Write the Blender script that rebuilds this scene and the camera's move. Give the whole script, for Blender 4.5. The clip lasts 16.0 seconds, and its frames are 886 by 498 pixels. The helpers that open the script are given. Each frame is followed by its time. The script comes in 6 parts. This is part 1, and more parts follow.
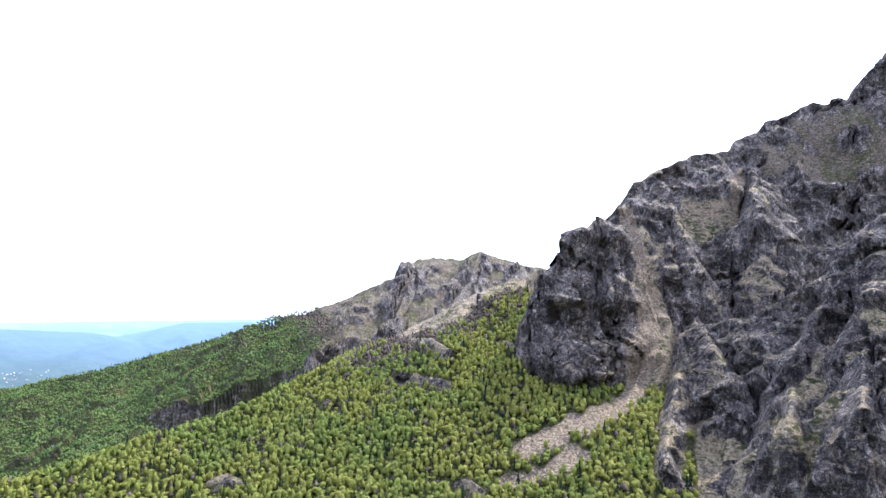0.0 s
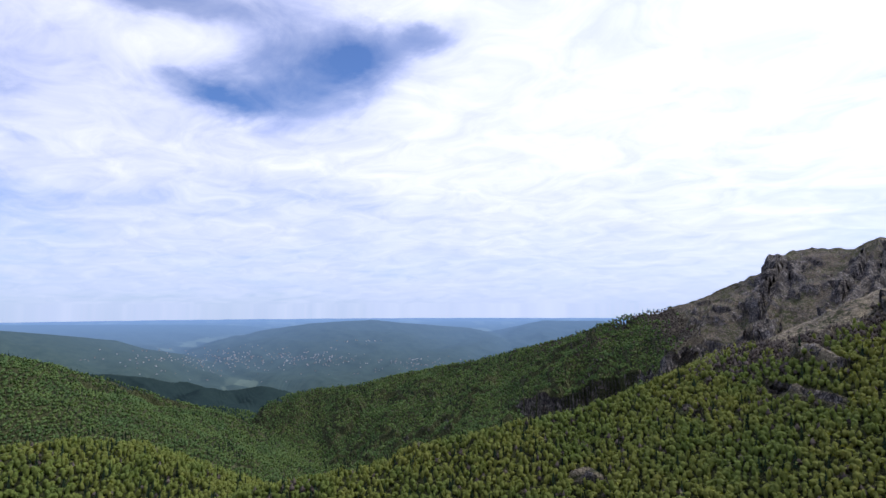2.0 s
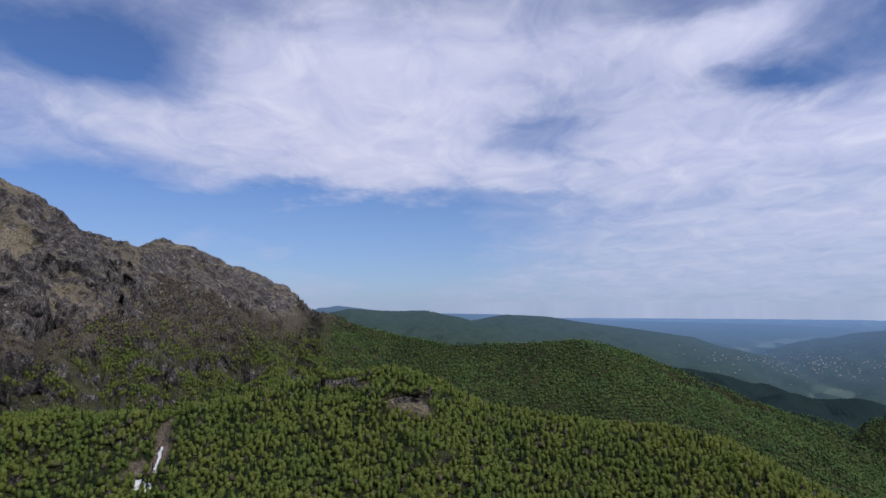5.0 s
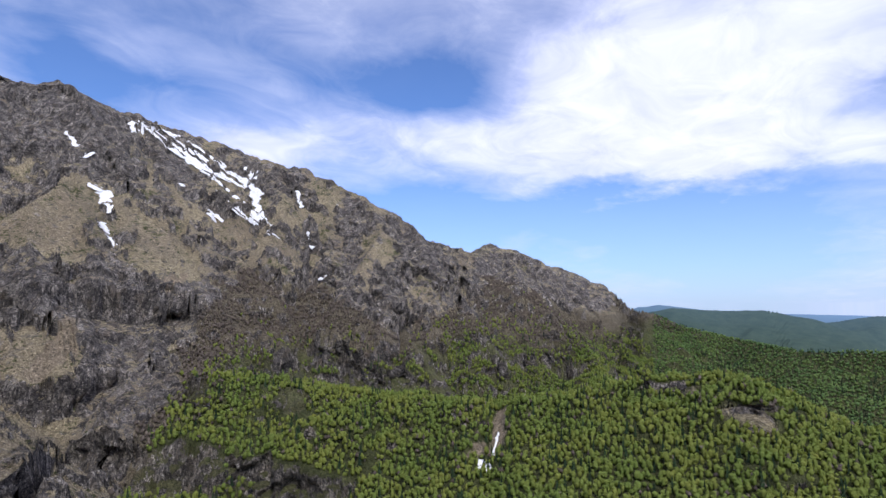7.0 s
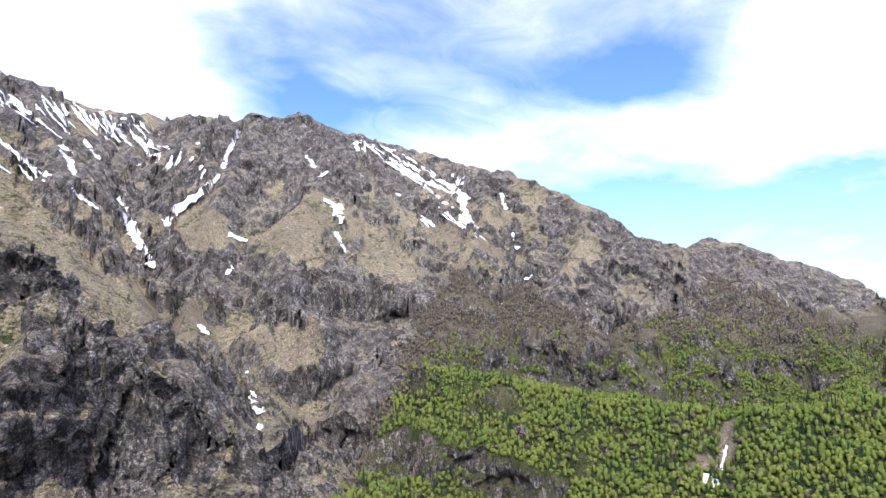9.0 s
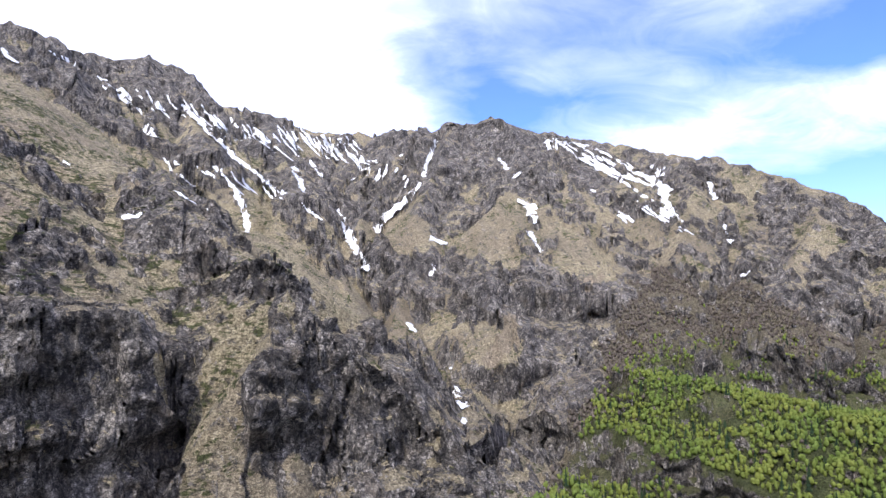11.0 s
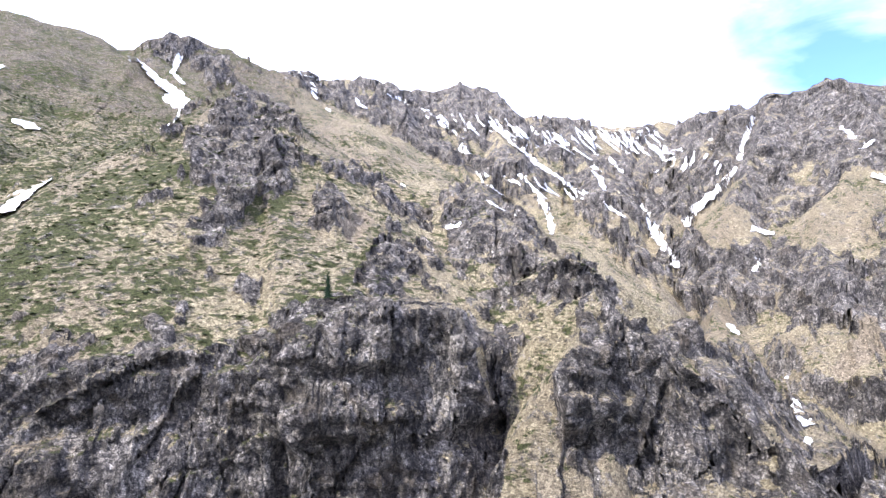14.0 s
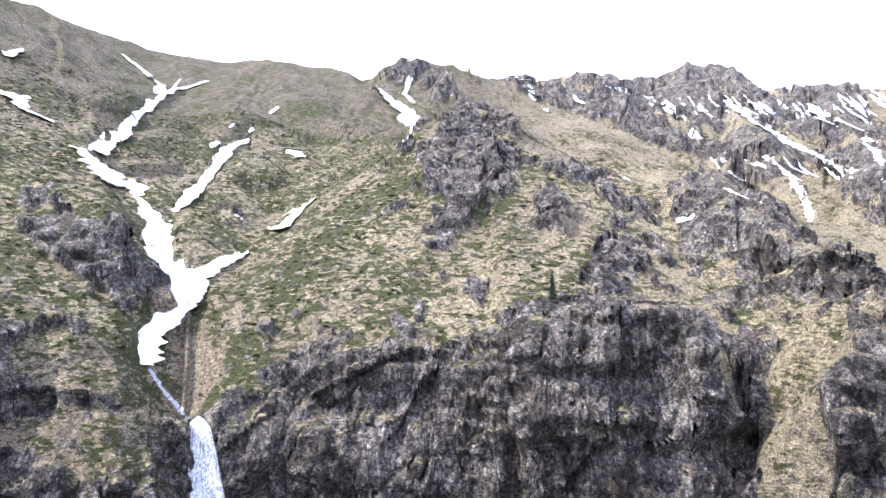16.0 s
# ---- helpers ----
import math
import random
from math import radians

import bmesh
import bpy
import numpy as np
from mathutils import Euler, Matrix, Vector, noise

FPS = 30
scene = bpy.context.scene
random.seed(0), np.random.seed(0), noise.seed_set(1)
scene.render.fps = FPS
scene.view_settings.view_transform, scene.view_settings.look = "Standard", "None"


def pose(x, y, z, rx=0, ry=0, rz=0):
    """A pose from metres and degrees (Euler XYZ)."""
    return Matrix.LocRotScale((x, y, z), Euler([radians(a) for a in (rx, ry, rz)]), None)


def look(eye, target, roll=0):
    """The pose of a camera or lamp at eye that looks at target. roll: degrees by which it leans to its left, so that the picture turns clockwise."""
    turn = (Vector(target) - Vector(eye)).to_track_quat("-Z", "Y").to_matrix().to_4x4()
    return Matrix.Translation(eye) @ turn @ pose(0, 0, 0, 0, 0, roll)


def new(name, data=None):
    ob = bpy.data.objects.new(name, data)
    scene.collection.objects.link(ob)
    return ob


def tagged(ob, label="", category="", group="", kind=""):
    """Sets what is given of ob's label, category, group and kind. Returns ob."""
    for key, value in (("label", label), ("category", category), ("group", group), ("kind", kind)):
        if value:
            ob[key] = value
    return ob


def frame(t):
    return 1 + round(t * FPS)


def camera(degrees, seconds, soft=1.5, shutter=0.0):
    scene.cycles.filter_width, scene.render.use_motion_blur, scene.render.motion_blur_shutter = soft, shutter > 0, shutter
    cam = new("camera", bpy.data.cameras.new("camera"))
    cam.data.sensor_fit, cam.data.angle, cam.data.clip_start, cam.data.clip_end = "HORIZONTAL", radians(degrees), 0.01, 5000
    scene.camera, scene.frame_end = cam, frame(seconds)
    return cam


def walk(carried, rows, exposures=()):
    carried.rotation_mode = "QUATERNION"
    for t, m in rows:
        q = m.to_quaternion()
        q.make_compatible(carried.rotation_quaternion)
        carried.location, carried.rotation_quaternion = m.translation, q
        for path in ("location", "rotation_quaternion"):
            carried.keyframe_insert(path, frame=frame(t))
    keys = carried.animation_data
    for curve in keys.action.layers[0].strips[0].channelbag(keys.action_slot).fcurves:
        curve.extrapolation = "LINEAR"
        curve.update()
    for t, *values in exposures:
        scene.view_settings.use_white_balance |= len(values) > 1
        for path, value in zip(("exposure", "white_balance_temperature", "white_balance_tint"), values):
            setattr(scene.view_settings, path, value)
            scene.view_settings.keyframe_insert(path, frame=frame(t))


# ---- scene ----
cam = camera(75.0, 16.0)
EYE = (0.0, 0.0, 400.0)
PITCH, ROLL = 5.45, 0.15
# seconds, yaw
TURN = [
    (0.0, 1.00),
    (0.5, 8.75),
    (1.0, 16.94),
    (1.5, 25.56),
    (2.0, 34.65),
    (2.5, 43.99),
    (3.0, 53.22),
    (3.5, 62.64),
    (4.0, 71.70),
    (4.5, 79.57),
    (5.0, 87.14),
    (7.5, 124.16),
    (8.0, 129.37),
    (8.5, 133.58),
    (9.0, 138.01),
    (11.5, 162.16),
    (12.0, 167.01),
    (12.5, 171.76),
    (13.0, 176.67),
    (13.5, 181.65),
    (14.0, 186.85),
    (14.5, 192.12),
    (15.0, 197.44),
    (15.5, 202.97),
    (16.0, 208.80),
]
EXPOSURE = [(0.0, 1.1), (0.8, 0.55), (1.5, -0.35), (2.5, -0.95), (3.5, -1.4), (4.5, -1.42), (5.2, -1.2), (7.3, -0.45), (9.0, 0.3),
            (11.3, 0.18), (12.5, 0.42), (14.5, 1.08), (16.0, 1.05)]
walk(cam, [(t, pose(*EYE, 90 + PITCH, ROLL, y)) for t, y in TURN], EXPOSURE)

# ---- light ----
SUN_AZ, SUN_EL = 313.0, 48.0


def heading(az, el=0.0):
    """Unit vector for an azimuth (degrees, counter-clockwise from +y) and an elevation."""
    a, e = radians(az), radians(el)
    return Vector((-math.sin(a) * math.cos(e), math.cos(a) * math.cos(e), math.sin(e)))


sun = new("sun", bpy.data.lights.new("sun", "SUN"))
sun.data.energy, sun.data.angle, sun.data.color = 4.0, radians(1.5), (1.0, 0.96, 0.9)
sun.matrix_world = look(heading(SUN_AZ, SUN_EL) * 3000, (0, 0, 0))


def nodes_of(tree):
    """Short helpers that add a node with its values, and link."""
    def add(kind, values=(), **props):
        n = tree.nodes.new(kind)
        for k, v in props.items():
            setattr(n, k, v)
        for k, v in dict(values).items():
            if hasattr(v, "is_linked"):
                tree.links.new(v, n.inputs[k])
            else:
                n.inputs[k].default_value = v
        return n
    return add


def maths(add, op, a, b=0.0, c=None, clamp=False):
    n = add("ShaderNodeMath", operation=op, use_clamp=clamp)
    for i, v in enumerate((a, b) if c is None else (a, b, c)):
        if hasattr(v, "is_linked"):
            n.id_data.links.new(v, n.inputs[i])
        else:
            n.inputs[i].default_value = v
    return n.outputs[0]


def ramp(add, v, stops, mode="LINEAR"):
    n = add("ShaderNodeValToRGB", {"Fac": v})
    n.color_ramp.interpolation = mode
    e = n.color_ramp.elements
    while len(e) < len(stops):
        e.new(0.5)
    for el, (p, c) in zip(e, stops):
        el.position, el.color = p, (c, c, c, 1) if isinstance(c, (int, float)) else (*c, 1)
    return n.outputs["Color"]


def mixc(add, fac, a, b, mode="MIX"):
    n = add("ShaderNodeMix", data_type="RGBA", blend_type=mode)
    for i, v in ((0, fac), (6, a), (7, b)):
        if hasattr(v, "is_linked"):
            n.id_data.links.new(v, n.inputs[i])
        else:
            n.inputs[i].default_value = v if i == 0 else (*v, 1)
    return n.outputs[2]


def sky_world():
    w = bpy.data.worlds.new("sky")
    scene.world = w
    w.use_nodes = True
    t = w.node_tree
    t.nodes.clear()
    add = nodes_of(t)
    d = add("ShaderNodeTexCoord").outputs["Generated"]
    sky = add("ShaderNodeTexSky", sky_type="NISHITA", sun_disc=False, sun_elevation=radians(SUN_EL),
              sun_rotation=radians(-SUN_AZ), altitude=1500.0, air_density=1.0, dust_density=1.2, ozone_density=1.5)
    clear = mixc(add, 1.0, sky.outputs[0], (0.075, 0.106, 0.16), "MULTIPLY")
    xyz = add("ShaderNodeSeparateXYZ", {0: d})
    up = maths(add, "MAXIMUM", xyz.outputs[2], 0.0)
    low = maths(add, "ADD", up, 0.16)
    px, py = maths(add, "DIVIDE", xyz.outputs[0], low), maths(add, "DIVIDE", xyz.outputs[1], low)
    p = add("ShaderNodeCombineXYZ", {0: px, 1: py}).outputs[0]
    # wind-drawn streaks across a broad veil
    lay = add("ShaderNodeMapping", {0: p, "Rotation": (0, 0, radians(20)), "Scale": (0.8, 0.95, 1)}).outputs[0]
    veil = add("ShaderNodeTexNoise", {"Vector": lay, "Scale": 1.15, "Detail": 7.0, "Roughness": 0.52, "Distortion": 0.5}).outputs[0]
    fine = add("ShaderNodeTexNoise", {"Vector": lay, "Scale": 4.5, "Detail": 6.0, "Roughness": 0.6, "Distortion": 0.9}).outputs[0]
    cover = maths(add, "MULTIPLY_ADD", fine, 0.3, maths(add, "MULTIPLY_ADD", veil, 0.9, -0.12))
    # openings and banks of the veil, with ragged edges
    stir = add("ShaderNodeTexNoise", {"Vector": lay, "Scale": 1.6, "Detail": 6.0, "Roughness": 0.6}).outputs["Color"]
    stir = add("ShaderNodeVectorMath", {0: stir, 1: (0.5, 0.5, 0.5)}, operation="SUBTRACT").outputs[0]
    stir = add("ShaderNodeVectorMath", {0: stir, "Scale": 0.17}, operation="SCALE").outputs[0]
    d = add("ShaderNodeVectorMath", {0: add("ShaderNodeVectorMath", {0: d, 1: stir}, operation="ADD").outputs[0]}, operation="NORMALIZE").outputs[0]
    # bearing from the middle of the view, and elevation, in degrees
    ahead = add("ShaderNodeVectorRotate", {0: d, "Angle": radians(-105)}, rotation_type="Z_AXIS").outputs[0]
    turned = add("ShaderNodeSeparateXYZ", {0: ahead})
    bearing = maths(add, "MULTIPLY", maths(add, "ARCTAN2", maths(add, "MULTIPLY", turned.outputs[0], -1.0), turned.outputs[1]), 180 / math.pi)
    rise = maths(add, "MULTIPLY", maths(add, "ARCSINE", turned.outputs[2]), 180 / math.pi)
    for az, el, wide, high, much in CLOUDS:
        u = maths(add, "MULTIPLY_ADD", bearing, 1 / wide, (105 - az) / wide)
        v = maths(add, "MULTIPLY_ADD", rise, 1 / high, -el / high)
        far = maths(add, "MULTIPLY_ADD", u, u, maths(add, "MULTIPLY", v, v))
        near = maths(add, "POWER", 2.718, maths(add, "MULTIPLY", far, -0.9))
        cover = maths(add, "MULTIPLY_ADD", near, much * ((1.2 if az < 112 else 0.55) if much < 0 else 0.95 if az < 100 else 0.5), cover)
    mask = ramp(add, cover, [(0.12, 0.03), (0.42, 0.36), (0.66, 0.8), (0.95, 1.0)])
    cloud = mixc(add, ramp(add, fine, [(0.3, 0.0), (0.7, 1.0)]), (0.68, 0.73, 1.07), (0.92, 0.95, 1.2))
    sun_side = add("ShaderNodeVectorMath", {0: d, 1: heading(SUN_AZ - 25, 30)}, operation="DOT_PRODUCT").outputs["Value"]
    glow = ramp(add, maths(add, "MULTIPLY_ADD", sun_side, 0.5, 0.5), [(0.1, 1.02), (0.6, 1.25), (1.0, 1.9)])
    cloud = mixc(add, 1.0, cloud, glow, "MULTIPLY")
    # pale haze low on the horizon
    haze = ramp(add, up, [(0.0, 0.85), (0.06, 0.55), (0.25, 0.0)])
    col = mixc(add, mask, clear, cloud)
    col = mixc(add, maths(add, "MULTIPLY", haze, 0.8), col, (0.5, 0.62, 0.9))
    bg = add("ShaderNodeBackground", {"Color": col, "Strength": 1.65})
    out = add("ShaderNodeOutputWorld")
    t.links.new(bg.outputs[0], out.inputs[0])


# azimuth, elevation, half-widths of both in degrees, more or less cloud
CLOUDS = [
    (135.0, 20.0, 24.0, 14.0, -0.16),
    (50.5, 20.5, 9.8, 4.0, -0.3), (43.6, 23.9, 4.4, 2.3, -0.38), (36.3, 25.1, 3.7, 1.5, -0.42), (58.3, 19.2, 3.0, 1.2, -0.1), (61.7, 27.0, 9.4, 2.1, -0.22), (41.4, 9.1, 6.8, 1.1, -0.22),
    (12.5, 10.8, 5.1, 1.2, -0.16), (74.9, 9.9, 10.6, 0.9, -0.14), (76.9, 17.1, 7.9, 2.7, -0.14), (24.2, 18.1, 13.3, 9.8, 0.3), (58.9, 23.0, 5.0, 2.8, 0.16), (59.8, 12.9, 18.5, 3.2, 0.1),
    (13.5, 16.0, 40.4, 22.1, 0.45), (41.6, 22.3, 7.6, 2.7, -0.16), (95.9, 7.3, 15.0, 3.5, -0.2), (60.5, 26.4, 14.7, 2.8, -0.1), (82.1, 15.7, 8.5, 1.2, -0.12), (70.8, 13.6, 5.1, 1.2, -0.14),
    (95.3, 19.6, 14.0, 5.0, 0.16), (58.7, 23.3, 5.1, 3.0, 0.12), (118.2, 20.4, 7.8, 5.0, -0.36), (123.5, 21.4, 7.9, 2.9, -0.22), (119.7, 9.9, 15.3, 2.6, -0.42), (96.3, 8.5, 16.8, 2.5, -0.27),
    (99.5, 4.9, 16.6, 3.3, -0.22), (56.4, 19.2, 3.7, 1.4, -0.3), (51.0, 21.3, 4.0, 2.1, -0.16), (77.1, 17.1, 4.4, 1.4, -0.14), (91.9, 19.2, 18.7, 7.0, 0.34), (119.6, 15.8, 8.9, 1.6, 0.34),
    (95.3, 11.6, 9.7, 1.7, 0.22), (69.2, 24.8, 10.8, 2.9, 0.12), (62.5, 6.0, 16.5, 5.6, 0.16), (108.4, 21.5, 4.2, 3.4, 0.2), (152.1, 21.0, 14.1, 4.7, -0.22), (118.5, 22.3, 10.5, 5.3, -0.3),
    (132.3, 18.0, 6.8, 3.2, -0.2), (117.6, 8.5, 17.2, 3.3, -0.3), (91.0, 3.1, 9.1, 5.6, -0.25), (96.6, 18.1, 12.9, 7.3, 0.4), (136.7, 14.9, 5.0, 2.1, 0.45), (147.4, 23.2, 4.0, 1.1, 0.22),
    (127.8, 16.8, 9.8, 1.6, 0.26), (109.3, 12.8, 12.8, 2.1, 0.26), (127.2, 25.9, 5.2, 2.0, 0.12), (174.7, 19.9, 4.8, 3.0, 0.36), (162.5, 17.7, 3.9, 3.0, 0.3), (162.8, 23.8, 8.7, 2.0, -0.12),
    (152.8, 18.7, 6.6, 3.1, -0.18), (140.5, 25.9, 8.2, 2.5, -0.14), (118.7, 20.2, 3.5, 2.0, -0.2), (177.2, 25.2, 11.4, 4.0, 0.3), (169.8, 20.7, 9.2, 3.2, 0.3), (156.5, 22.8, 6.2, 3.6, -0.26),
    (152.1, 19.2, 5.0, 1.6, -0.2), (161.8, 18.7, 3.5, 1.6, 0.35), (136.6, 15.0, 4.9, 1.5, 0.4), (145.4, 22.5, 4.2, 1.3, 0.25), (132.3, 18.7, 9.0, 2.1, 0.3), (136.7, 23.6, 13.6, 1.8, -0.16),
    (128.0, 13.8, 2.3, 1.4, -0.2), (171.1, 22.6, 2.6, 2.3, -0.4), (150.7, 21.3, 4.0, 3.0, -0.12), (157.8, 20.7, 4.2, 1.9, 0.1), (202.9, 25.0, 39.1, 6.9, 0.45), (224.9, 25.0, 48.3, 7.9, 0.5),
    (176.6, 23.1, 4.8, 1.3, -0.1),
]
sky_world()

# ---- materials ----
def material(name, rough=0.9, spec=0.2):
    m = bpy.data.materials.new(name)
    m.use_nodes = True
    t = m.node_tree
    t.nodes.clear()
    add = nodes_of(t)
    b = add("ShaderNodeBsdfPrincipled", {"Roughness": rough, "Specular IOR Level": spec})
    o = add("ShaderNodeOutputMaterial")
    t.links.new(b.outputs[0], o.inputs[0])
    return m, t, add, b


def attr(add, name):
    return add("ShaderNodeAttribute", attribute_name=name).outputs["Fac"]


def noise_tex(add, v, scale, detail=6.0, rough=0.55, dist=0.0):
    return add("ShaderNodeTexNoise", {"Vector": v, "Scale": scale, "Detail": detail, "Roughness": rough, "Distortion": dist}).outputs[0]


def noise_node(add, v, scale):
    """Noise as a vector about zero."""
    n = add("ShaderNodeTexNoise", {"Vector": v, "Scale": scale, "Detail": 4.0, "Roughness": 0.6}).outputs["Color"]
    return add("ShaderNodeVectorMath", {0: n, 1: (0.5, 0.5, 0.5)}, operation="SUBTRACT").outputs[0]


def mountain_material():
    m, t, add, b = material("mountain_ground", 0.92, 0.15)
    geo = add("ShaderNodeNewGeometry")
    pos = geo.outputs["Position"]
    nz = add("ShaderNodeSeparateXYZ", {0: geo.outputs["Normal"]}).outputs[2]
    big, mid_, small = noise_tex(add, pos, 0.012, 5), noise_tex(add, pos, 0.07, 6), noise_tex(add, pos, 0.45, 6, 0.65)
    flat = add("ShaderNodeMapping", {0: pos, "Scale": (1, 1, 2.4)}).outputs[0]
    tuft = noise_tex(add, flat, 0.16, 7, 0.62, 0.4)
    up = add("ShaderNodeMapping", {0: pos, "Scale": (1, 1, 0.4)}).outputs[0]
    streak = noise_tex(add, up, 0.22, 6, 0.6)
    # rock
    chip = noise_tex(add, add("ShaderNodeMapping", {0: pos, "Scale": (1, 1, 0.6)}).outputs[0], 0.55, 9, 0.72)
    block = noise_tex(add, pos, 0.13, 9, 0.74, 0.7)
    tall = noise_tex(add, add("ShaderNodeMapping", {0: pos, "Scale": (1, 1, 0.45)}).outputs[0], 0.045, 6, 0.6, 0.8)
    rock = mixc(add, ramp(add, block, [(0.42, 0.0), (0.5, 0.45), (0.57, 1.0)]), (0.078, 0.068, 0.06), (0.228, 0.202, 0.174))
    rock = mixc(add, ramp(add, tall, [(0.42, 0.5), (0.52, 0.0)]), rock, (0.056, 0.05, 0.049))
    rock = mixc(add, ramp(add, tall, [(0.56, 0.0), (0.62, 0.4)]), rock, (0.28, 0.254, 0.224))
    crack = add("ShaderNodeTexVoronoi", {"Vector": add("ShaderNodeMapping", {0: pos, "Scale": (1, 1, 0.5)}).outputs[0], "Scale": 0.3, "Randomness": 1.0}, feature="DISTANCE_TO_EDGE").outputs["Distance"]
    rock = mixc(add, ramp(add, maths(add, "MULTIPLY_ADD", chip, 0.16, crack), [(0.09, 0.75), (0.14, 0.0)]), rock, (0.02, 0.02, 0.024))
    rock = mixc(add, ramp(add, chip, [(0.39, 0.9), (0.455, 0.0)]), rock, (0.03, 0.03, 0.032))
    rock = mixc(add, ramp(add, chip, [(0.55, 0.0), (0.61, 0.55)]), rock, (0.4, 0.365, 0.325))
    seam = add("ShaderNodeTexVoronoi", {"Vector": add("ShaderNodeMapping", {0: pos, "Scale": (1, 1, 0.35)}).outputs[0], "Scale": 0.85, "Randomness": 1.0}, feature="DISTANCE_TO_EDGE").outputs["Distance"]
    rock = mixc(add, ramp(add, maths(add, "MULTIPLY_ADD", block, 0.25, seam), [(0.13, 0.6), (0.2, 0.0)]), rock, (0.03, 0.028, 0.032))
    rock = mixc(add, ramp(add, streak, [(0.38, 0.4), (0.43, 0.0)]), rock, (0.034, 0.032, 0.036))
    rock = mixc(add, ramp(add, mid_, [(0.56, 0.0), (0.62, 0.45)]), rock, mixc(add, chip, (0.075, 0.06, 0.046), (0.2, 0.162, 0.12)))
    # facets of uneven tone, and tall fractures
    bend = add("ShaderNodeVectorMath", {0: noise_node(add, pos, 0.12), "Scale": 5.0}, operation="SCALE").outputs[0]
    bent = add("ShaderNodeVectorMath", {0: pos, 1: bend}, operation="ADD").outputs[0]
    for scale, tall_, low, high in ((0.11, 0.45, 0.72, 1.4), (0.32, 0.6, 0.78, 1.32)):
        cells = add("ShaderNodeTexVoronoi", {"Vector": add("ShaderNodeMapping", {0: bent, "Scale": (1, 1, tall_)}).outputs[0], "Scale": scale})
        rock = mixc(add, 1.0, rock, ramp(add, add("ShaderNodeSeparateXYZ", {0: cells.outputs["Color"]}).outputs[0], [(0.15, low), (0.85, high)]), "MULTIPLY")
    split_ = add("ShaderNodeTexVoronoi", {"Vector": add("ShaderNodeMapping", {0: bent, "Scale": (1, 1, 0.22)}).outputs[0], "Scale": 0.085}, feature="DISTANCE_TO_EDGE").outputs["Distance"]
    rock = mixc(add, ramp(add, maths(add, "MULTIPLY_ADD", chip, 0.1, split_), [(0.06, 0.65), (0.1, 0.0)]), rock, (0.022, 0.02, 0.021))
    # last year's grass
    grass = mixc(add, ramp(add, small, [(0.36, 0.0), (0.6, 1.0)]), (0.16, 0.13, 0.08), (0.41, 0.345, 0.222))
    grass = mixc(add, ramp(add, big, [(0.4, 0.0), (0.65, 0.6)]), grass, (0.21, 0.165, 0.125))
    grass = mixc(add, maths(add, "MULTIPLY", attr(add, "heath"), 0.85), grass, mixc(add, ramp(add, small, [(0.38, 0.0), (0.6, 1.0)]), (0.058, 0.047, 0.036), (0.175, 0.142, 0.108)))
    green = mixc(add, small, (0.03, 0.034, 0.014), (0.1, 0.106, 0.042))
    lush = attr(add, "lush")
    shrub = ramp(add, maths(add, "MULTIPLY_ADD", lush, 0.32, maths(add, "MULTIPLY_ADD", mid_, 0.45, maths(add, "MULTIPLY_ADD", tuft, 0.85, -0.15))), [(0.66, 0.0), (0.72, 1.0)])
    soil = mixc(add, shrub, grass, green)
    # earth under the trees
    floor_ = mixc(add, ramp(add, mid_, [(0.35, 0.0), (0.65, 1.0)]), (0.04, 0.046, 0.018), (0.085, 0.092, 0.036))
    floor_ = mixc(add, attr(add, "leafless"), floor_, mixc(add, ramp(add, small, [(0.35, 0.0), (0.65, 1.0)]), (0.065, 0.056, 0.038), (0.16, 0.134, 0.094)))
    soil = mixc(add, attr(add, "wood"), soil, floor_)
    crag = attr(add, "crag")
    steep = maths(add, "SUBTRACT", maths(add, "MULTIPLY_ADD", crag, 0.8, 0.14), nz)
    steep = maths(add, "ADD", steep, maths(add, "MULTIPLY_ADD", mid_, 1.15, -0.575))
    steep = maths(add, "ADD", steep, maths(add, "MULTIPLY_ADD", small, 0.75, -0.375))
    steep = maths(add, "ADD", steep, maths(add, "MULTIPLY_ADD", noise_tex(add, pos, 0.026, 4, 0.6, 0.8), 0.5, -0.25))
    steep = maths(add, "ADD", steep, maths(add, "MULTIPLY_ADD", block, 1.05, -0.525))
    bare = ramp(add, maths(add, "ADD", steep, 0.5), [(0.5, 0.0), (0.55, 1.0)])
    strewn = noise_tex(add, add("ShaderNodeMapping", {0: pos, "Scale": (1, 1, 1.5)}).outputs[0], 0.1, 9, 0.78, 0.5)
    strewn = maths(add, "MULTIPLY", ramp(add, strewn, [(0.545, 0.0), (0.59, 1.0)]), maths(add, "SUBTRACT", 1.0, attr(add, "wood")))
    bare = maths(add, "MAXIMUM", bare, maths(add, "MULTIPLY", strewn, 0.85))
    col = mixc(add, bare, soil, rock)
    col = mixc(add, ramp(add, attr(add, "scree"), [(0.3, 0.0), (0.6, 1.0)]), col, mixc(add, ramp(add, chip, [(0.4, 0.0), (0.58, 1.0)]), (0.13, 0.103, 0.074), (0.33, 0.268, 0.19)))
    # stones and tufts
    grit, clump = noise_tex(add, pos, 1.9, 4, 0.75), noise_tex(add, flat, 0.42, 5, 0.7, 0.3)
    col = mixc(add, 1.0, col, ramp(add, grit, [(0.41, 0.45), (0.5, 1.0), (0.59, 1.65)]), "MULTIPLY")
